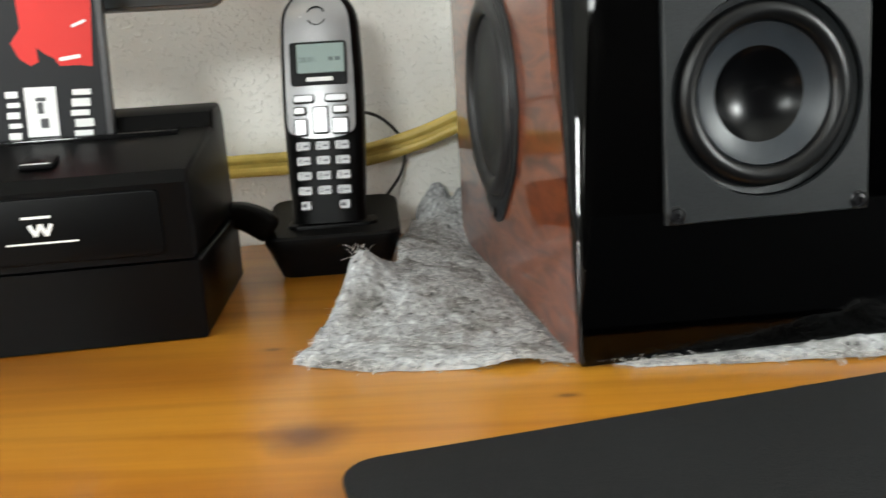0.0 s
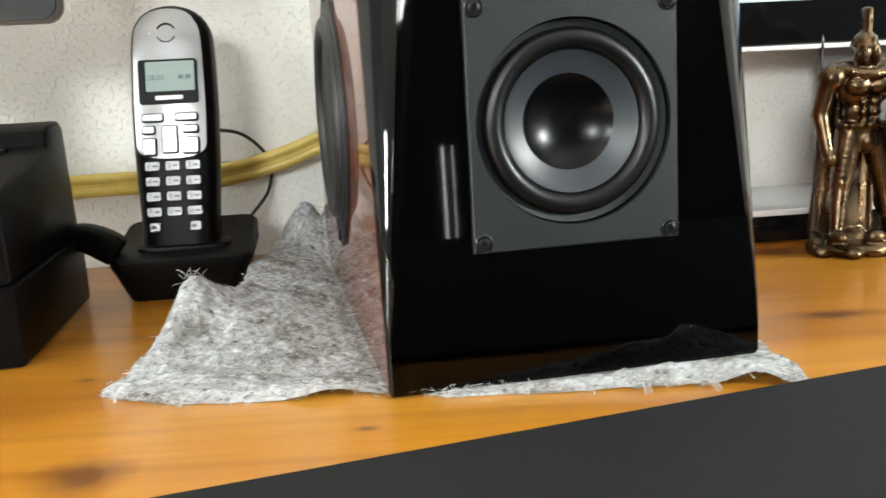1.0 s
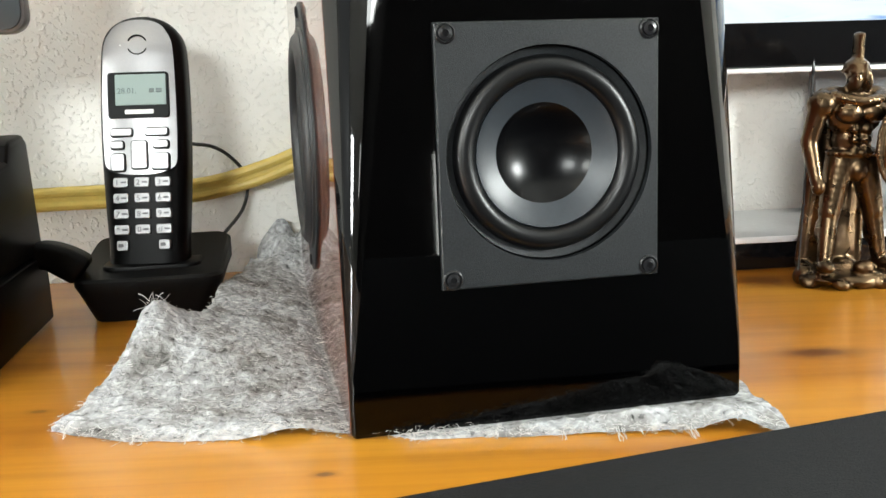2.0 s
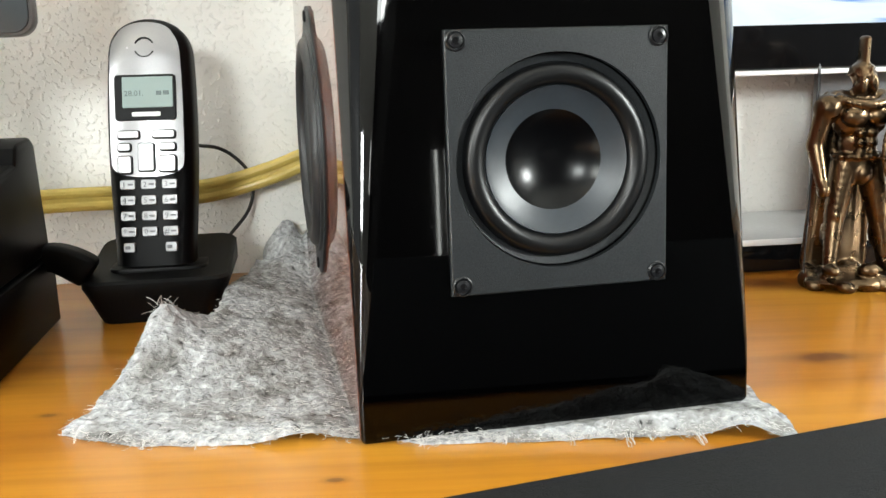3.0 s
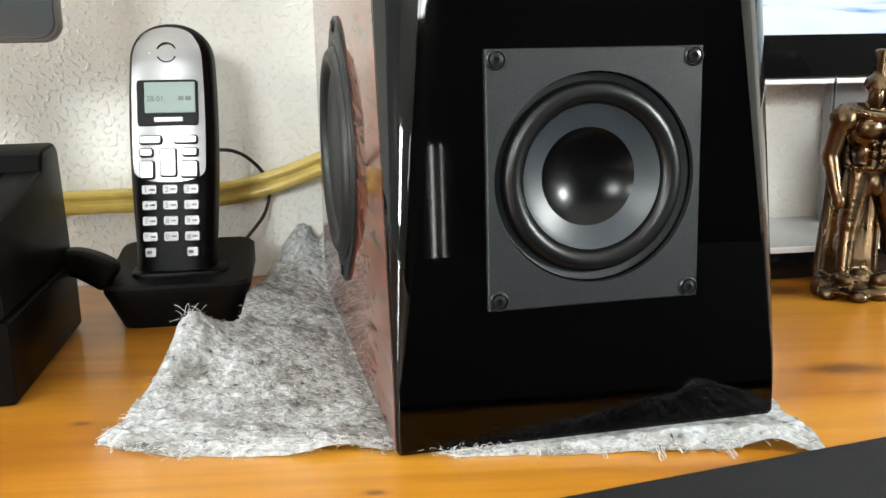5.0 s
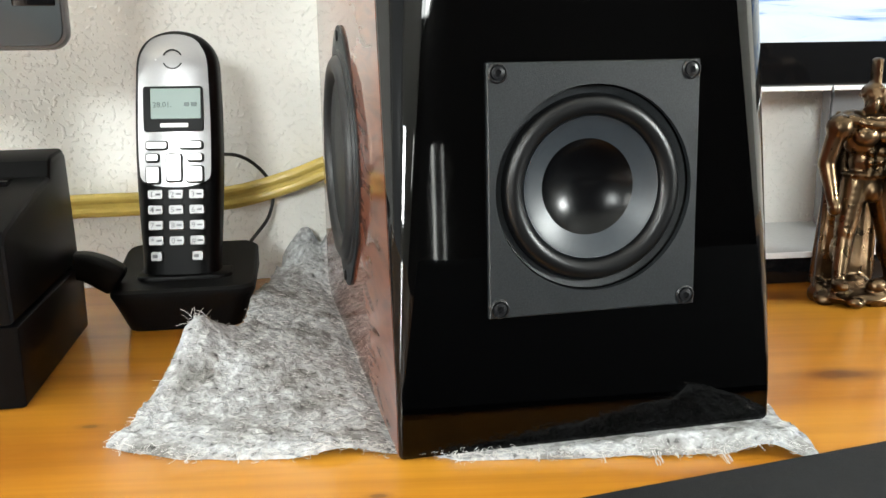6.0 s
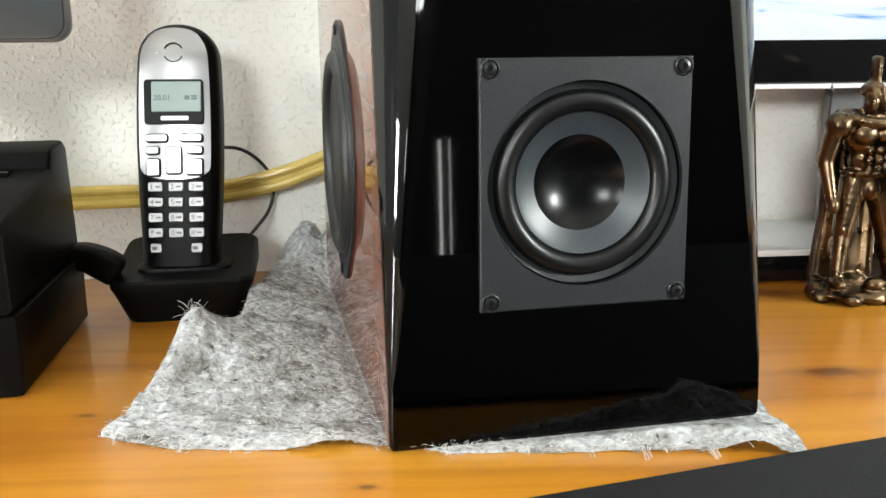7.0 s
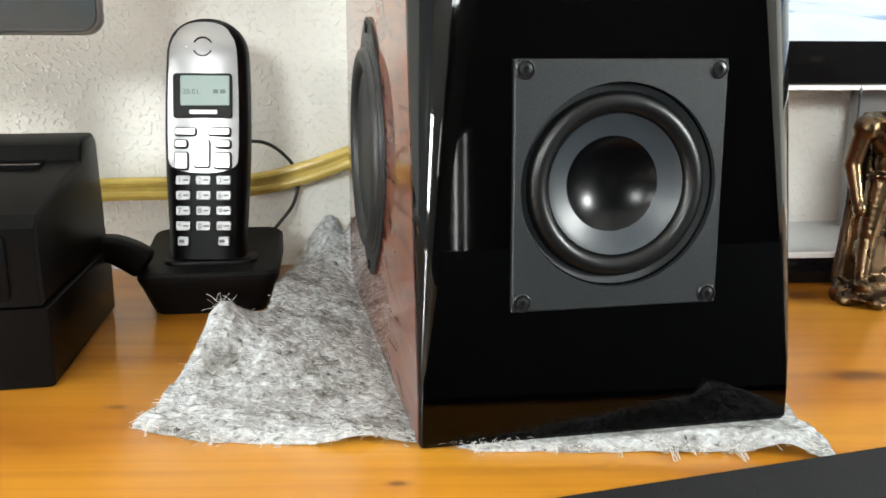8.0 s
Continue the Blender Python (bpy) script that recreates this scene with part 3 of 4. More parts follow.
def felt_front(x):
    tab = [(-0.03, 0.4185), (0.006, 0.4035), (0.06, 0.4000), (0.078, 0.4040), (0.088, 0.4030), (0.108, 0.4000), (0.118, 0.3945), (0.155, 0.3925), (0.195, 0.3915), (0.23, 0.3895), (0.246, 0.3860), (0.27, 0.3830)]
    for (a, ya), (b, yb) in zip(tab, tab[1:]):
        if a <= x <= b:
            return ya + (yb - ya) * (x - a) / (b - a) + 0.0011 * noise.noise((x * 110, 1.3, 0.5))
    return tab[-1][1]


def felt_mat():
    felt = thing("felt_mat", pose(0, 0, 0), "frayed pale grey felt mat lying crumpled under the loudspeaker", "felt mat")
    nx, ny, th = 150, 160, 0.0032
    bm = bmesh.new()
    top, bot = [], []
    for j in range(ny + 1):
        rt, rb = [], []
        for i in range(nx + 1):
            s, t = i / nx, j / ny
            y = 0.38 + (0.698 - 0.38) * t
            xl, xr = felt_edges(y)
            x = xl + (xr - xl) * s
            yf = felt_front(x)
            y = yf + (0.698 - yf) * t
            xl, xr = felt_edges(y)
            x = xl + (xr - xl) * s
            z = felt_height(x, y)
            under = 0.0 if x < 0.0935 - 0.178 * (y - 0.40) or y < 0.3935 + 0.176 * (x - 0.0953) else 1.0
            rough = 0.0016 * noise.noise((x * 160, y * 160, 2.0)) + 0.0009 * noise.noise((x * 420, y * 420, 5.0))
            edge = min(i, nx - i, j) / 3.0
            h = th * min(1.0, 0.45 + 0.55 * edge)
            near = max(0.0, min(1.0, (0.0935 - 0.178 * (y - 0.40) - x) / 0.008)) if x < 0.095 else max(0.0, min(1.0, (0.3945 + 0.176 * (x - 0.0953) - y) / 0.012))
            zt = z + (0.0006 if under else 0.0005 + (h + rough) * (0.08 + 0.92 * near))
            rt.append(bm.verts.new((x, y, max(zt, 0.0006))))
            rb.append(bm.verts.new((x, y, z + 0.0002)))
        top.append(rt)
        bot.append(rb)
    for j in range(ny):
        for i in range(nx):
            bm.faces.new((top[j][i], top[j][i + 1], top[j + 1][i + 1], top[j + 1][i]))
            bm.faces.new((bot[j][i], bot[j + 1][i], bot[j + 1][i + 1], bot[j][i + 1]))
    for j in range(ny):
        bm.faces.new((top[j][0], top[j + 1][0], bot[j + 1][0], bot[j][0]))
        bm.faces.new((top[j][nx], bot[j][nx], bot[j + 1][nx], top[j + 1][nx]))
    for i in range(nx):
        bm.faces.new((top[0][i], bot[0][i], bot[0][i + 1], top[0][i + 1]))
        bm.faces.new((top[ny][i], top[ny][i + 1], bot[ny][i + 1], bot[ny][i]))
    part("felt_sheet", bm, FELT, felt)
    # loose fibres on the surface and along the front edge
    rng = random.Random(4)
    bm = bmesh.new()
    for k in range(4200):
        kind = rng.random()
        if kind < 0.64:
            x, y = rng.uniform(-0.026, 0.094), rng.uniform(0.40, 0.66)
            if x < felt_edges(y)[0] or y < felt_front(x):
                continue
        elif kind < 0.985:
            x = rng.uniform(-0.026, 0.258)
            y = felt_front(x) + rng.uniform(-0.0015, 0.005)
        else:
            y = rng.uniform(0.41, 0.56)
            x = felt_edges(y)[0] + rng.uniform(0.0, 0.004)
        z = felt_height(x, y) + 0.0036
        a, ln = rng.uniform(0, 2 * math.pi), rng.uniform(0.0012, 0.0042)
        bend, lift = rng.uniform(-3.2, 3.2), rng.uniform(-0.15, 0.15)
        if 0.64 <= kind < 0.985:  # curls along the torn front edge
            ln, lift = ln * 1.3, rng.uniform(-0.9, 0.6)
            z -= rng.uniform(0.0, 0.003)
        elif kind >= 0.985:
            ln *= 0.6
        p, path = Vector((x, y, z)), []
        for s in range(5):
            path.append(p.copy())
            step = ln / 4
            p += Vector((math.cos(a) * step, math.sin(a) * step, lift * step * (1.5 - s * 0.7)))
            p.z = max(p.z, 0.0006)
            a += bend / 4
        r = rng.uniform(0.00005, 0.00013)
        sweep(path, [(r, 0), (-r * 0.5, r * 0.87), (-r * 0.5, -r * 0.87)], (0.03, 0.05, 1), bm)
    fib = part("loose_fuzz", bm, FIBRE, felt, "pale loose fibres")
    fib["kind"] = "stuff"
    # torn tuft on the raised corner, and a few threads hanging from the front edge
    bm = bmesh.new()
    for k in range(30):
        p = Vector((rng.uniform(-0.009, 0.000), rng.uniform(0.497, 0.505), 0.029 + rng.uniform(-0.006, 0.003)))
        d = Vector((rng.uniform(-0.6, 0.25), rng.uniform(-0.2, 0.3), rng.uniform(0.1, 0.9))).normalized()
        ln = rng.uniform(0.003, 0.010)
        path = [p + d * (ln * s / 4) + Vector((0, 0, -0.35 * ln * (s / 4) ** 2)) for s in range(5)]
        r = rng.uniform(0.00007, 0.00018)
        sweep(path, [(r, 0), (-r * 0.5, r * 0.87), (-r * 0.5, -r * 0.87)], (0.03, 0.05, 1), bm)
    for x, ln in ((0.118, 0.003), (0.150, 0.004), (0.176, 0.006), (0.197, 0.009), (0.199, 0.007), (0.206, 0.003), (0.224, 0.008), (0.2255, 0.006), (-0.020, 0.006), (0.01, 0.004), (0.03, 0.004)):
        for k in range(3):
            p = Vector((x + rng.uniform(-0.0008, 0.0008), felt_front(x) + 0.001, 0.0028))
            path = [p + Vector((rng.uniform(-0.0006, 0.0006), -ln * s / 4, -0.0022 * (s / 4) ** 0.7)) for s in range(5)]
            r = rng.uniform(0.00010, 0.00022)
            sweep(path, [(r, 0), (-r * 0.5, r * 0.87), (-r * 0.5, -r * 0.87)], (0.03, 0.05, 1), bm)
    part("frayed_tuft", bm, FIBRE, felt, "pale frayed tuft")["kind"] = "stuff"


felt_mat()

# ---- cordless telephone ----
PHONE_X, PHONE_Y = -0.035, 0.603


def glyph(text, size, x, y, z):
    """Raised text on an upright face, as a mesh."""
    cu = bpy.data.curves.new("glyph", "FONT")
    cu.body, cu.size, cu.align_x, cu.extrude, cu.resolution_u = text, size, "CENTER", 0.0001, 3
    ob = bpy.data.objects.new("glyph", cu)
    me = bpy.data.meshes.new_from_object(ob)
    bm = bmesh.new()
    bm.from_mesh(me)
    bm.transform(Matrix.Translation((x, y, z)) @ pose(0, 0, 0, 90, 0, 0))
    bpy.data.objects.remove(ob)
    bpy.data.curves.remove(cu)
    bpy.data.meshes.remove(me)
    return bm


def handset():
    """Local frame: x right, z up along the handset, front towards -y."""
    m = pose(PHONE_X, PHONE_Y, 0.025, -13, 0, 0) @ pose(0, 0, 0, 0, 0, 0.5)
    hs = thing("cordless_handset", m, "silver and black cordless telephone handset standing in its charger", "telephone")
    H = 0.150

    def half_width(z):
        t = min(max(z / H, 0.0), 1.0)
        w = 0.0216 + 0.0026 * math.sin(math.pi * min(1, max(0, (t - 0.10) / 0.95)))
        top = max(0.0, (t - 0.83) / 0.17)
        return w * math.sqrt(max(0.0, 1 - top ** 3.0))

    # black shell: rounded cross sections stacked upwards
    bm = bmesh.new()
    rings = []
    zs = [0, 0.0015] + [H * i / 40 for i in range(1, 36)] + [H * (0.875 + 0.125 * math.sin(math.pi / 2 * i / 9)) for i in range(1, 10)]
    for z in zs:
        w = max(half_width(min(z, H * 0.9999)), 0.0012) + 0.0014
        t = z / H
        dep = (0.0125 + 0.002 * math.sin(math.pi * t)) * min(1.0, 0.35 + w / 0.022 * 0.65)
        ring = []
        for i in range(40):
            a = 2 * math.pi * i / 40
            c, s = math.cos(a), math.sin(a)
            ring.append(bm.verts.new((w * math.copysign(abs(c) ** 0.55, c), dep * math.copysign(abs(s) ** 0.6, s) + 0.002, z)))
        rings.append(ring)
    for a, b in zip(rings, rings[1:]):
        for i in range(40):
            bm.faces.new((a[i], a[(i + 1) % 40], b[(i + 1) % 40], b[i]))
    bm.faces.new(rings[0][::-1])
    bm.faces.new(rings[-1])
    part("shell", bm, SATIN_BLACK, hs, "black plastic shell")
    FY = -0.0140

    def crown(x):
        return 0.0016 * (x / 0.022) ** 2

    # silver faceplate: rows of points between the edges, gently crowned
    def face_half(z):
        s = max(0.0, (z - 0.0547) / (H - 0.0037 - 0.0547))
        w = half_width(z + 0.0037 * s ** 5) - 0.0030 * min(1.0, (1 - s) * 12)
        lo = (z - 0.0545) / 0.011
        if lo < 1:
            w *= math.sqrt(max(0.0, 1 - (1 - lo) ** 3.6))
        return max(w, 0.0)

    bm = bmesh.new()
    z0, z1 = 0.0547, H - 0.0037
    rows = []
    for j in range(61):
        s = 0.5 - 0.5 * math.cos(math.pi * j / 60)
        z = z0 + (z1 - z0) * s
        w = face_half(z)
        tilt = 0.0035 * max(0.0, (z - 0.125) / 0.02) ** 2
        rows.append([bm.verts.new((w * (i / 12 * 2 - 1), FY + crown(w * (i / 12 * 2 - 1)) + tilt, z)) for i in range(13)])
    for a, b in zip(rows, rows[1:]):
        for i in range(12):
            bm.faces.new((a[i], a[i + 1], b[i + 1], b[i]))
    bmesh.ops.remove_doubles(bm, verts=bm.verts[:], dist=1e-6)
    ext = bmesh.ops.extrude_face_region(bm, geom=bm.faces[:])
    for v in [g for g in ext["geom"] if isinstance(g, bmesh.types.BMVert)]:
        v.co.y -= 0.0010
    bmesh.ops.recalc_face_normals(bm, faces=bm.faces[:])
    part("faceplate", bm, SILVER, hs, "silver faceplate")
    Y = FY - 0.0012

    def slab(name, x, z, w, h, r, material, parent, y=Y, th=0.0010, label=""):
        return part(name, extrude(round_rect(w, h, r, 4, x, z), y - th, y + 0.002, "y", min(0.0004, th * 0.5)), material, parent, label, None, 10)

    slab("display_window", 0.0, 0.1010, 0.0350, 0.0268, 0.0020, SATIN_BLACK, hs, Y, 0.0006, "black display window")
    slab("lcd", 0.0016, 0.1040, 0.0292, 0.0180, 0.0008, LCD, hs, Y - 0.0004, 0.0006, "grey-green liquid crystal display")
    part("lcd_date", glyph("28.01.", 0.0046, -0.0062, Y - 0.0012, 0.1018), LCD_INK, hs)
    for x, w in ((0.0080, 0.0030), (0.0122, 0.0034)):
        slab("lcd_digits", x, 0.1034, w, 0.0024, 0.0003, LCD_INK, hs, Y - 0.0008, 0.0004)
    slab("maker_mark", 0.0005, 0.0912, 0.0165, 0.0026, 0.0006, WHITE_PRINT, hs, Y - 0.0004, 0.0004, "pale maker's mark as a plain bar")
    # earpiece: two arcs
    for a0 in (25, 205):
        path = [Vector((0.0056 * math.cos(radians(a0 + 130 * i / 14)), Y + 0.0004, 0.1306 + 0.0056 * math.sin(radians(a0 + 130 * i / 14)))) for i in range(15)]
        part("earpiece_slot", sweep(path, circle(0.00045, 6), (0, 1, 0.01)), MATT_BLACK, hs)
    # soft keys and navigation keys on the silver plate
    rim = MATT_BLACK
    for x, z, w, h in ((-0.0103, 0.0795, 0.0122, 0.0042), (0.0098, 0.0795, 0.0128, 0.0042), (-0.0130, 0.0722, 0.0072, 0.0042), (0.0120, 0.0722, 0.0086, 0.0042),
                       (-0.0128, 0.0620, 0.0076, 0.0098), (0.0116, 0.0622, 0.0094, 0.0092), (-0.0004, 0.0662, 0.0088, 0.0160)):
        slab("key_gap", x + 0.0002, z - 0.0002, w + 0.0013, h + 0.0013, 0.0018, rim, hs, Y + 0.0003, 0.0006)
        slab("function_key", x, z, w, h, 0.0013, KEY_GREY if (h < 0.004 and w < 0.008) else SILVER, hs, Y + 0.0002, 0.0012)
    # number keys on the black lower part
    for r in range(5):
        z = 0.0505 - 0.0092 * r
        for c in range(3):
            if r == 4 and c == 1:
                continue
            x = (c - 1) * 0.0121 - 0.0002
            w = 0.0088 if r < 4 else 0.0066
            key = slab("number_key", x, z, w, 0.0056, 0.0012, KEY_SILVER, hs, FY + 0.0022, 0.0016)
            sign = "123456789*0#"[3 * r + c] if r < 4 else ""
            if sign:
                part("legend", glyph(sign, 0.0046, x - 0.0020, FY + 0.0003, z - 0.0016), LEGEND, key)
            else:
                slab("legend", x - 0.0008, z, 0.0030, 0.0020, 0.0006, LEGEND, key, FY + 0.0006, 0.0003)
                continue
            slab("legend", x + 0.0016, z, 0.0030, 0.0011, 0.0003, LEGEND, key, FY + 0.0006, 0.0003)


handset()


def charger():
    ch = thing("charging_cradle", pose(-0.034, 0.615, 0, 0, 0, 6), "black plastic charging cradle of the cordless telephone on the desk", "charger")
    bm = bmesh.new()
    rings = []
    for z, w, d, lift in ((0.0, 0.066, 0.070, 0), (0.004, 0.069, 0.073, 0), (0.016, 0.078, 0.080, 0), (0.0215, 0.083, 0.083, 0), (0.0245, 0.083, 0.083, 1), (0.0262, 0.080, 0.080, 1)):
        ring = []
        for x, y in round_rect(w, d, 0.010, 6):
            ring.append(bm.verts.new((x, y, z + lift * 0.010 * max(0.0, (y + 0.03) / 0.07))))
        rings.append(ring)
    n = len(rings[0])
    for a, b in zip(rings, rings[1:]):
        for i in range(n):
            bm.faces.new((a[i], a[(i + 1) % n], b[(i + 1) % n], b[i]))
    bm.faces.new(rings[0][::-1])
    bm.faces.new(rings[-1])
    part("housing", bm, MATT_BLACK, ch)
    part("socket_rim", extrude(round_rect(0.056, 0.036, 0.008, 6, 0, -0.008), 0.024, 0.0300, "z", 0.0015), SATIN_BLACK, ch)


charger()


# ---- cables at the wall ----
def on_wall(x, z, off):
    """A point at x and height z that stands off the back wall."""
    return Vector((x, 0.703 + math.tan(radians(7)) * x - off, z))


def cables():
    t = thing("yellow_speaker_cable", pose(0, 0, 0), "flat yellowed two-core loudspeaker cable running along the wall", "cable")
    pts = [on_wall(-0.30, 0.0545, 0.008), on_wall(-0.20, 0.0555, 0.008), on_wall(-0.12, 0.0575, 0.008), on_wall(-0.07, 0.0580, 0.010), on_wall(-0.02, 0.0600, 0.012), on_wall(0.02, 0.0695, 0.014), on_wall(0.05, 0.0805, 0.018),
           on_wall(0.08, 0.090, 0.020), on_wall(0.12, 0.10, 0.016)]
    path = smooth_path(pts, 8)
    for s in (-1, 1):
        part("core", sweep([p + Vector((0, 0, s * 0.0043)) for p in path], circle(0.0038, 12)), YELLOW, t)
    part("web", sweep(path, [(0.0022, -0.002), (0.0022, 0.002), (-0.0022, 0.002), (-0.0022, -0.002)]), YELLOW, t)
    t = thing("black_charger_cable", pose(0, 0, 0), "thin black cable looping from the charging cradle", "cable")
    pts = [(-0.020, 0.640, 0.03), (-0.028, 0.652, 0.088), on_wall(-0.018, 0.0905, 0.016), on_wall(-0.004, 0.083, 0.006), on_wall(0.008, 0.066, 0.004), on_wall(0.006, 0.046, 0.010), on_wall(-0.006, 0.030, 0.026), (-0.012, 0.655, 0.020), (-0.02, 0.64, 0.014)]
    part("cord", sweep(smooth_path(pts, 10), circle(0.0012, 8)), CABLE_BLACK, t)


cables()

# ---- docking station with a drive ----
def plug():
    """A rubber plug that droops and grows thicker towards its end."""
    path = smooth_path([(0.000, 0.116, 0.0400), (0.011, 0.117, 0.0400), (0.019, 0.117, 0.0370), (0.027, 0.117, 0.0320), (0.031, 0.117, 0.0290)], 4)
    bm = bmesh.new()
    rings = []
    for i, p in enumerate(path):
        q = i / (len(path) - 1)
        r = (0.0072 + 0.0018 * min(1.0, q * 1.6)) * (1.0 if q < 0.85 else 1.0 - 2.2 * (q - 0.85))
        d = (path[min(i + 1, len(path) - 1)] - path[max(i - 1, 0)]).normalized()
        up = Vector((-d.z, 0, d.x))
        rings.append([bm.verts.new(p + Vector((0, a, 0)) + up * b) for a, b in round_rect(2 * r, 2 * r, 0.5 * r, 4)])
    n = len(rings[0])
    for a, b in zip(rings, rings[1:]):
        for i in range(n):
            bm.faces.new((a[i], a[(i + 1) % n], b[(i + 1) % n], b[i]))
    bm.faces.new(rings[0])
    bm.faces.new(rings[-1])
    bmesh.ops.recalc_face_normals(bm, faces=bm.faces[:])
    return bm


DOCK = pose(-0.0770, 0.4630, 0, 0, 0, 10)


def flare(bm):
    """Lets the flank run outwards to the rear."""
    for v in bm.verts:
        if v.co.x > -0.08:
            v.co.x += 0.075 * max(v.co.y, 0.0)
    return bm


def docking_station():
    d = thing("docking_station", DOCK, "black plastic hard drive docking station on the desk", "docking station")
    W = 0.160
    part("lower_body", flare(extrude([(a + 0.001, b) for a, b in [(0, 0.0008), (0, 0.0395), (0.126, 0.0395), (0.126, 0.0008)]], -W, 0, "x", 0.0016)), SATIN_BLACK, d, "black lower body")
    up = [(0.0, 0.0410), (-0.001, 0.0780), (0.004, 0.0835), (0.030, 0.0890), (0.062, 0.0945), (0.083, 0.0970), (0.087, 0.1050), (0.091, 0.1072), (0.114, 0.1085), (0.120, 0.1040), (0.126, 0.0410)]
    part("upper_body", flare(extrude(up, -W + 0.001, -0.001, "x", 0.0030, 3)), SATIN_BLACK, d, "satin black upper body")
    part("front_panel", extrude(round_rect(W - 0.022, 0.031, 0.003, 5, -W / 2 - 0.004, 0.0600), -0.0024, 0.001, "y", 0.0006), SATIN_BLACK, d, "dark front panel")
    # eject key on the slope with its pale line
    tilt = Matrix.Translation((-0.073, 0.026, 0.0885)) @ pose(0, 0, 0, 12, 0, 0)
    key = part("eject_key", extrude(round_rect(0.016, 0.018, 0.003), 0, 0.0022, "z", 0.0007), MATT_BLACK, d, "", tilt)
    part("pale_line", box(-0.0065, -0.0072, 0.0021, 0.0065, -0.0065, 0.0025), WHITE_PRINT, key)
    # slot in the raised back
    part("slot", box(-0.140, 0.066, 0.0930, -0.012, 0.0830, 0.0976, 0.0008), GLOSS_BLACK, d, "dark slot mouth")
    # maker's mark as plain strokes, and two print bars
    bm = bmesh.new()
    strokes = [(-0.0760, 0.0640, -0.0730, 0.0575), (-0.0730, 0.0575, -0.0700, 0.0640), (-0.0700, 0.0640, -0.0670, 0.0575), (-0.0670, 0.0575, -0.0640, 0.0640)]
    for x0, z0, x1, z1 in [(-0.069 + (a + 0.070) * 0.82, 0.0608 + (b - 0.0608) * 0.82, -0.069 + (c + 0.070) * 0.82, 0.0608 + (d2 - 0.0608) * 0.82) for a, b, c, d2 in strokes]:
        sweep([Vector((x0, -0.0027, z0)), Vector((x1, -0.0027, z1))], [(0.0003, 0.0009), (-0.0003, 0.0009), (-0.0003, -0.0009), (0.0003, -0.0009)], (0.2, 0, 1), bm)
    part("maker_mark", bm, WHITE_PRINT, d, "pale zigzag mark")
    part("print_bar", box(-0.0850, -0.0028, 0.0543, -0.0530, -0.0023, 0.0551), WHITE_PRINT, d)
    part("print_bar", box(-0.0770, -0.0028, 0.0662, -0.0640, -0.0023, 0.0674), WHITE_PRINT, d)
    # plug and cord at the rear
    part("plug", plug(), MATT_BLACK, d, "black rubber plug")


docking_station()


def drive():
    m = DOCK @ pose(-0.0810, 0.0760, 0.0805, -5, 1, 0)
    t = thing("solid_state_drive", m, "grey drive with black and red label in the docking station", "drive")
    w, h = 0.070, 0.100
    part("case", extrude(round_rect(w, h, 0.002, 4, 0, h / 2), -0.0035, 0.0035, "y", 0.0006), LABEL_GREY, t, "dark grey metal case")
    part("label_sheet", extrude(round_rect(w - 0.006, h - 0.008, 0.001, 3, -0.0005, h / 2), -0.0039, -0.0034, "y"), LABEL_BLACK, t, "black printed label")
    # red shape in the upper half: a plain jagged patch
    pts = [(-0.0080, 0.092), (-0.0070, 0.074), (-0.0125, 0.0665), (-0.0090, 0.0585), (-0.0035, 0.0545), (0.0005, 0.0565), (0.0000, 0.0640), (0.0040, 0.0605), (0.0085, 0.0580), (0.0110, 0.0540), (0.0215, 0.0540), (0.0275, 0.0530), (0.0300, 0.092)]
    part("red_patch", extrude(pts, -0.0042, -0.0038, "y"), RED, t, "red printed patch")
    for x, z, ww, hh, a in ((0.0225, 0.0755, 0.008, 0.0016, 22), (0.0165, 0.0580, 0.011, 0.0020, 8)):
        bm = extrude(round_rect(ww, hh, 0.0007, 3), -0.0045, -0.0041, "y")
        bm.transform(Matrix.Translation((x, 0, z)) @ pose(0, 0, 0, 0, -a, 0))
        part("pale_stroke", bm, WHITE_PRINT, t)
    part("white_field", extrude(round_rect(0.0160, 0.026, 0.0005, 2, -0.0005, 0.0305), -0.0043, -0.0038, "y"), WHITE_PRINT, t, "white field of the label")
    for k, (x, z, ww, hh) in enumerate(((-0.001, 0.0325, 0.003, 0.006), (0.0005, 0.0245, 0.004, 0.005), (-0.0005, 0.0370, 0.005, 0.002))):
        part("print_bar", extrude(round_rect(ww, hh, 0.0004, 2, x, z), -0.0046, -0.0042, "y"), LEGEND, t)
    for i in range(5):
        part("print_bar", extrude(round_rect(0.0095, 0.0030 + 0.0012 * (i % 2), 0.0004, 2, 0.0205 - 0.0008 * (i % 3), 0.040 - 0.0054 * i), -0.0043, -0.0038, "y"), WHITE_PRINT, t)
        part("print_bar", extrude(round_rect(0.0062, 0.0034 - 0.0008 * (i % 2), 0.0004, 2, -0.0150 + 0.0006 * (i % 2), 0.040 - 0.0054 * i), -0.0043, -0.0038, "y"), WHITE_PRINT, t)


drive()


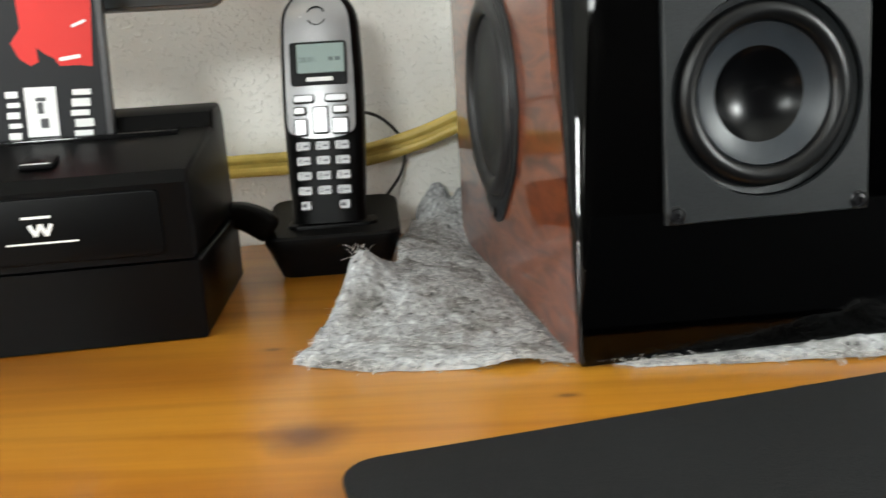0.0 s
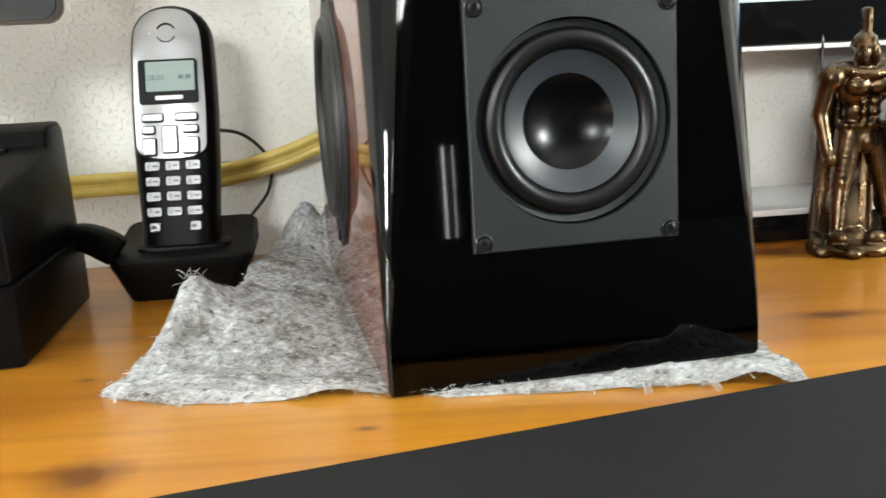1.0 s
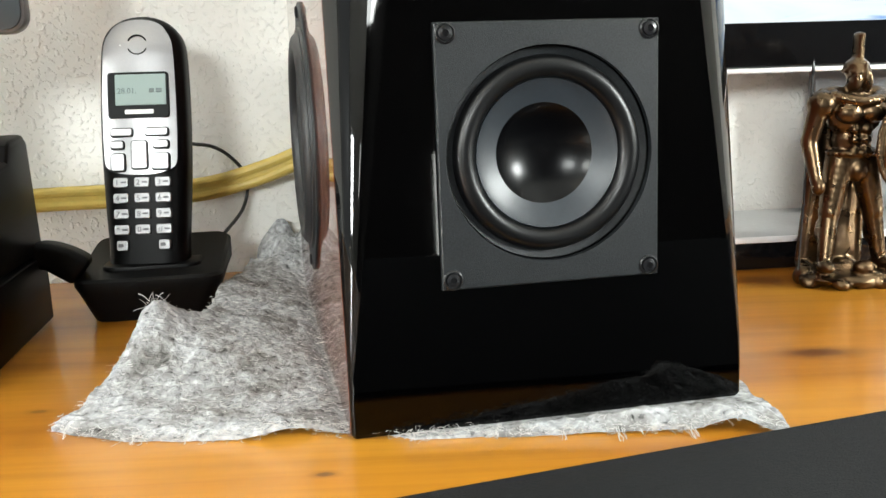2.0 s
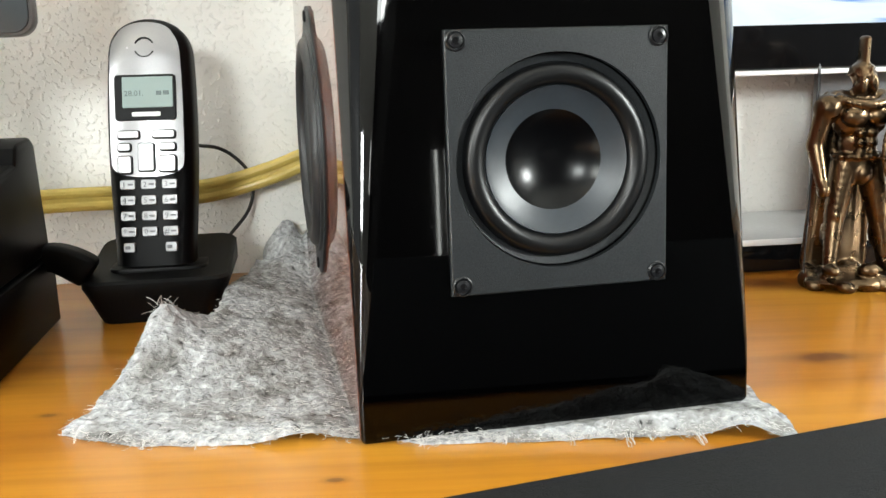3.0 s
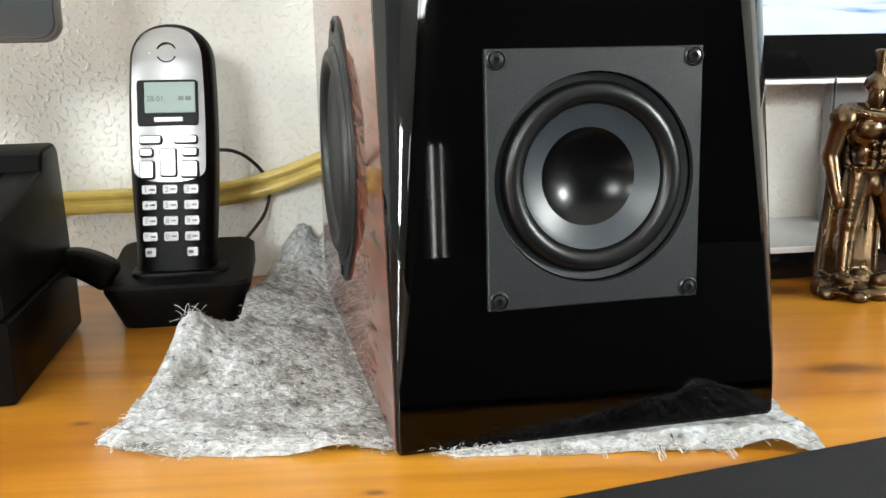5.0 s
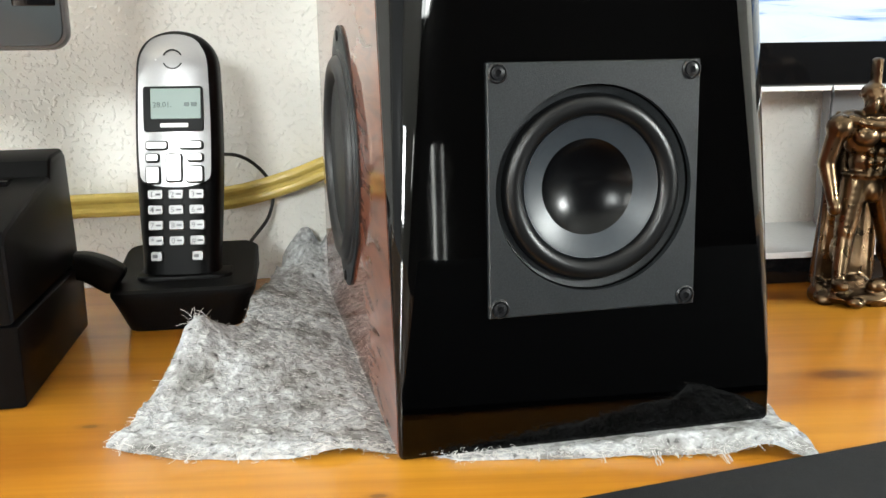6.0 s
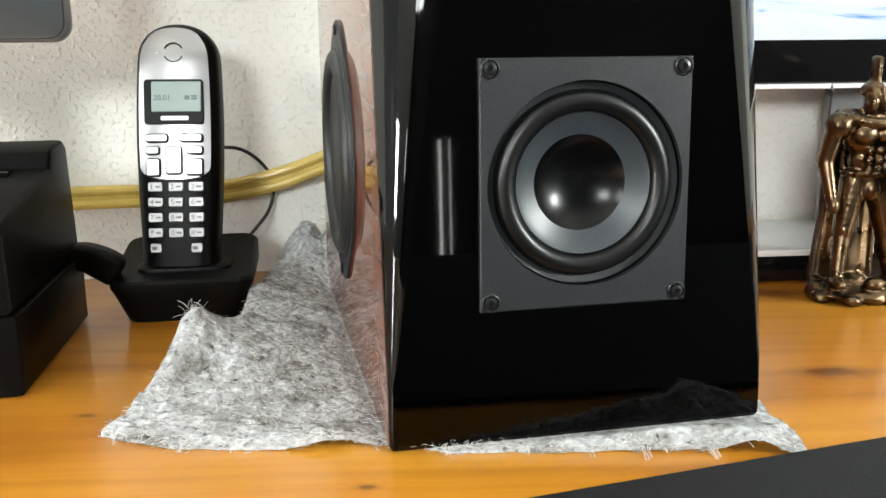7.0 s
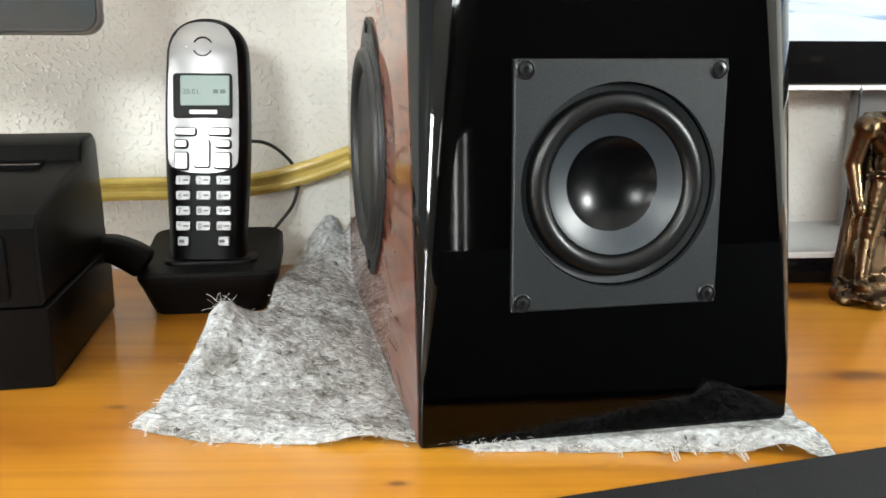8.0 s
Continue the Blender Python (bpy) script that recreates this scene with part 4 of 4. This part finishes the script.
def display_device():
    """A flat panel on a post behind the dock; only its lower corner shows."""
    m = pose(-0.0790, 0.574, 0.1620, 0, 0, 8)
    t = thing("desktop_display", m, "slate grey display panel with a pale rounded rim on a post", "display")
    W, H = 0.24, 0.16
    part("rim", extrude(round_rect(W, H, 0.010, 6, -W / 2, H / 2), 0.0, 0.012, "y", 0.003), GREY_RIM, t, "pale grey rounded rim")
    part("front", extrude(round_rect(W - 0.004, H - 0.004, 0.009, 6, -W / 2 - 0.0002, H / 2), -0.0012, 0.002, "y", 0.0008), SLATE, t, "slate grey front")
    part("screen", extrude(round_rect(W - 0.070, H - 0.036, 0.003, 4, -W / 2 - 0.014, H / 2 + 0.004), -0.0018, 0.0, "y", 0.0003), GLOSS_BLACK, t, "dark screen")
    part("button_strip", extrude(round_rect(0.022, H - 0.030, 0.001, 3, -0.0155, H / 2 + 0.008), -0.0017, 0.0, "y", 0.0003), GLOSS_BLACK, t, "black strip of touch buttons")
    for z in (0.0325, 0.060, 0.090):
        bm = sweep([Vector((-0.0150 + 0.0022 * math.cos(radians(40 + 280 * i / 12)), -0.0019, z + 0.0022 * math.sin(radians(40 + 280 * i / 12)))) for i in range(13)], circle(0.0003, 6), (0, 1, 0.01))
        part("button_mark", bm, WHITE_PRINT, t)
    post = box(-0.150, 0.010, -0.1605, -0.120, 0.018, 0.05, 0.003)
    part("post", post, GLOSS_BLACK, t)
    part("foot", extrude(round_rect(0.10, 0.06, 0.01, 5, -0.135, 0.026), -0.1615, -0.1560, "z", 0.001), GLOSS_BLACK, t)


display_device()


# ---- monitor ----
def screen_material():
    m = bpy.data.materials.new("lit_screen")
    m.use_nodes = True
    nt = m.node_tree
    b = nt.nodes["Principled BSDF"]
    tc = nt.nodes.new("ShaderNodeTexCoord")
    n = stripes(nt, tc.outputs["Object"], (1, 1, 4.5), 9, 1.5, 4)
    r = ramp_node(nt, n.outputs[0], [(0.35, (0.95, 0.98, 1.0)), (0.52, (0.85, 0.93, 1.0)), (0.58, (0.10, 0.35, 0.85)), (0.72, (0.02, 0.12, 0.55))])
    nt.links.new(r.outputs[0], b.inputs["Emission Color"])
    b.inputs["Emission Strength"].default_value = 1.1
    b.inputs["Base Color"].default_value = (0.01, 0.01, 0.012, 1)
    b.inputs["Roughness"].default_value = 0.25
    return m


def monitor():
    m = pose(0.300, 0.688, 0, 0, 0, 4)
    t = thing("computer_monitor", m, "black framed computer monitor with a bright white and blue picture", "monitor")
    W, Z0, H = 0.65, 0.1262, 0.33
    x0 = -0.13
    part("bezel", box(x0, 0.0, Z0 + 0.0035, x0 + W, 0.035, Z0 + H, 0.002), GLOSS_BLACK, t, "gloss black frame")
    part("trim", box(x0, -0.0025, Z0, x0 + W, 0.034, Z0 + 0.0033, 0.001), BRIGHT_EDGE, t, "bright silver lower trim")
    part("screen", box(x0 + 0.02, -0.0012, Z0 + 0.0335, x0 + W - 0.02, 0.004, Z0 + H - 0.02), screen_material(), t, "bright white and blue picture")
    part("neck", box(0.115, 0.020, 0.0236, 0.245, 0.032, Z0 + 0.06, 0.003), GREY_RIM, t, "pale grey neck")
    part("foot", extrude(round_rect(0.36, 0.096, 0.006, 5, 0.098, -0.004), 0.0188, 0.0232, "z", 0.0008), ALU, t, "silver foot plate")
    part("foot_edge", box(-0.078, -0.0545, 0.0192, 0.274, -0.0522, 0.0230, 0.0004), BRIGHT_EDGE, t, "bright front edge")
    part("foot_base", extrude(round_rect(0.345, 0.088, 0.006, 5, 0.098, -0.004), 0.0, 0.0186, "z", 0.001), GLOSS_BLACK, t, "black base under the foot plate")


monitor()


# ---- bronze figure ----
def bronze_figure():
    """A plain cast figure of a helmeted warrior on a rock; blended from rounded lumps into one mesh."""
    bm = bmesh.new()
    FORM = Matrix.Diagonal((0.88, 0.92, 0.950, 1))

    def lump(x, y, z, rx, ry, rz, ax=0, ay=0, az=0):
        bmesh.ops.create_icosphere(bm, subdivisions=2, radius=1, matrix=FORM @ pose(x, y, z, ax, ay, az) @ Matrix.Diagonal((rx, ry, rz, 1)))

    def limb(a, b, r0, r1):
        a, b = Vector(a), Vector(b)
        n = 7
        for i in range(n + 1):
            s = i / n
            r = r0 + (r1 - r0) * s
            p = a + (b - a) * s
            lump(p.x, p.y, p.z, r, r, r * 1.25)

    # rock
    rng = random.Random(9)
    for i in range(60):
        a, k = rng.uniform(0, 2 * math.pi), rng.uniform(0.2, 1.0) ** 0.5
        s = rng.uniform(0.004, 0.0085)
        lump(0.034 * k * math.cos(a), 0.022 * k * math.sin(a), rng.uniform(0.003, 0.011) * (1.15 - 0.5 * k), s, s * 0.85, s * rng.uniform(0.5, 0.9), rng.uniform(-30, 30), rng.uniform(-30, 30))
    lump(0, 0, 0.005, 0.036, 0.024, 0.0065)
    lump(0.004, -0.015, 0.013, 0.008, 0.006, 0.005)
    # legs
    for s, fx, fy in ((-1, -0.022, -0.010), (1, 0.021, -0.006)):
        lump(fx + s * 0.002, fy - 0.005, 0.0145, 0.0052, 0.0085, 0.0040)
        limb((fx, fy, 0.017), (s * 0.0165, -0.003, 0.044), 0.0050, 0.0068)
        lump(s * 0.0180, -0.001, 0.035, 0.0062, 0.0068, 0.0110)
        lump(s * 0.0165, -0.006, 0.0475, 0.0048, 0.0046, 0.0052)
        limb((s * 0.0160, -0.003, 0.048), (s * 0.0095, 0.0, 0.077), 0.0074, 0.0098)
    # trunk
    lump(0, 0, 0.080, 0.0165, 0.0105, 0.0100)
    lump(0, -0.006, 0.074, 0.0070, 0.0070, 0.0080)
    lump(0, 0.001, 0.093, 0.0145, 0.0098, 0.0130)
    lump(0, 0.001, 0.108, 0.0205, 0.0118, 0.0150)
    for s in (-1, 1):
        lump(s * 0.0090, -0.0085, 0.1100, 0.0098, 0.0060, 0.0066)
        for k in range(3):
            lump(s * 0.0042, -0.0088, 0.0870 + 0.0062 * k, 0.0040, 0.0030, 0.0030)
        lump(s * 0.0240, 0.0, 0.1150, 0.0100, 0.0090, 0.0092)
        lump(s * 0.0130, 0.003, 0.1210, 0.0120, 0.0070, 0.0055)
    # arms
    limb((-0.0260, 0, 0.112), (-0.0300, 0.003, 0.092), 0.0068, 0.0058)
    limb((-0.0300, 0.003, 0.092), (-0.0285, -0.006, 0.068), 0.0060, 0.0042)
    lump(-0.0280, -0.0075, 0.0645, 0.0046, 0.0052, 0.0056)
    limb((0.0260, 0, 0.112), (0.0310, 0.001, 0.094), 0.0068, 0.0058)
    limb((0.0310, 0.001, 0.094), (0.0330, -0.012, 0.082), 0.0056, 0.0044)
    def head(x, y, z, rx, ry, rz):
        lump(x * 0.9, y * 0.9, 0.1215 + (z - 0.1235) * 0.74, rx * 0.9, ry * 0.9, rz * 0.78)

    # neck, helmet with cheek guards and a tall narrow crest
    head(0, 0, 0.1255, 0.0058, 0.0060, 0.0070)
    head(0, -0.001, 0.1400, 0.0082, 0.0100, 0.0120)
    for s in (-1, 1):
        head(s * 0.0045, -0.0075, 0.1335, 0.0034, 0.0040, 0.0085)
        head(s * 0.0070, -0.003, 0.1300, 0.0020, 0.0050, 0.0060)
    head(0, -0.0105, 0.1420, 0.0011, 0.0020, 0.0080)
    head(0, 0.001, 0.1440, 0.0094, 0.0108, 0.0088)
    for k in range(10):
        a = 2 * math.pi * k / 10
        head(0.0086 * math.cos(a), 0.001 + 0.0100 * math.sin(a), 0.1415, 0.0022, 0.0022, 0.0012)
    for k in range(9):
        head(0.0002 * k, 0.0005 + 0.0002 * k, 0.1520 + 0.0024 * k, 0.0032, 0.0068, 0.0026)
    # cape collar and cloak falling behind
    for k in range(13):
        a = radians(200 + 140 * k / 12)
        lump(0.0175 * math.cos(a), 0.002 + 0.0135 * math.sin(a), 0.1205 - 0.0035 * math.sin(math.pi * k / 12), 0.0050, 0.0042, 0.0036)
    for k in range(35):
        z = 0.118 - 0.0031 * k
        w = 0.0205 + 0.0002 * k
        lump(0.0, 0.0150 + 0.00015 * k, z, w, 0.0036, 0.0072)
        for f in (-0.78, -0.36, 0.10, 0.46, 0.80):
            lump(w * f, 0.0142 + 0.0002 * k, z, 0.0036, 0.0040, 0.0070)
    # belt
    for k in range(16):
        a = 2 * math.pi * k / 16
        lump(0.0158 * math.cos(a), 0.0105 * math.sin(a), 0.0850, 0.0036, 0.0030, 0.0020)
    # round dished shield on the left arm, turned half to the front
    turn = pose(0.0300, -0.0150, 0.0900, 0, 0, 12)
    for r, y, t in ((0.0290, 0.0, 0.0016), (0.0240, -0.0022, 0.0024), (0.0180, -0.0040, 0.0026), (0.0100, -0.0052, 0.0026)):
        bmesh.ops.create_icosphere(bm, subdivisions=2, radius=1, matrix=FORM @ turn @ pose(0, y, 0) @ Matrix.Diagonal((r * 0.92, t, r, 1)))
    for k in range(64):
        a = 2 * math.pi * k / 64
        bmesh.ops.create_icosphere(bm, subdivisions=1, radius=0.0018, matrix=FORM @ turn @ pose(0.0265 * math.cos(a), -0.0008, 0.0288 * math.sin(a)))
    me = bpy.data.meshes.new("bronze_statuette")
    bm.to_mesh(me)
    bm.free()
    me.materials.append(BRONZE)
    ob = new("bronze_statuette", me)
    ob.matrix_world = pose(0.3870, 0.6030, 0, 0, 0, 6)
    rm = ob.modifiers.new("blend", "REMESH")
    rm.mode, rm.voxel_size, rm.use_smooth_shade = "VOXEL", 0.0008, True
    sm = ob.modifiers.new("soften", "SMOOTH")
    sm.factor, sm.iterations = 0.5, 5
    tagged(ob, "bronze-coloured statuette of a helmeted warrior on a rock base", "statuette")
    spear = thing("statuette_spear", pose(0.3560, 0.5985, 0.010, 0, 0, 0), "thin dark bronze spear held by the statuette", "spear")
    part("shaft", sweep([Vector((0, 0, 0)), Vector((0.002, 0.001, 0.06)), Vector((0.004, 0.003, 0.118))], circle(0.0007, 8), (0, 1, 0)), SCREW, spear)
    part("spearhead", lathe([(0.0, 0.126), (0.0009, 0.122), (0.0010, 0.118), (0.0, 0.113)], 8), SCREW, spear, "", Matrix.Translation((0.004, 0.003, 0)))


bronze_figure()
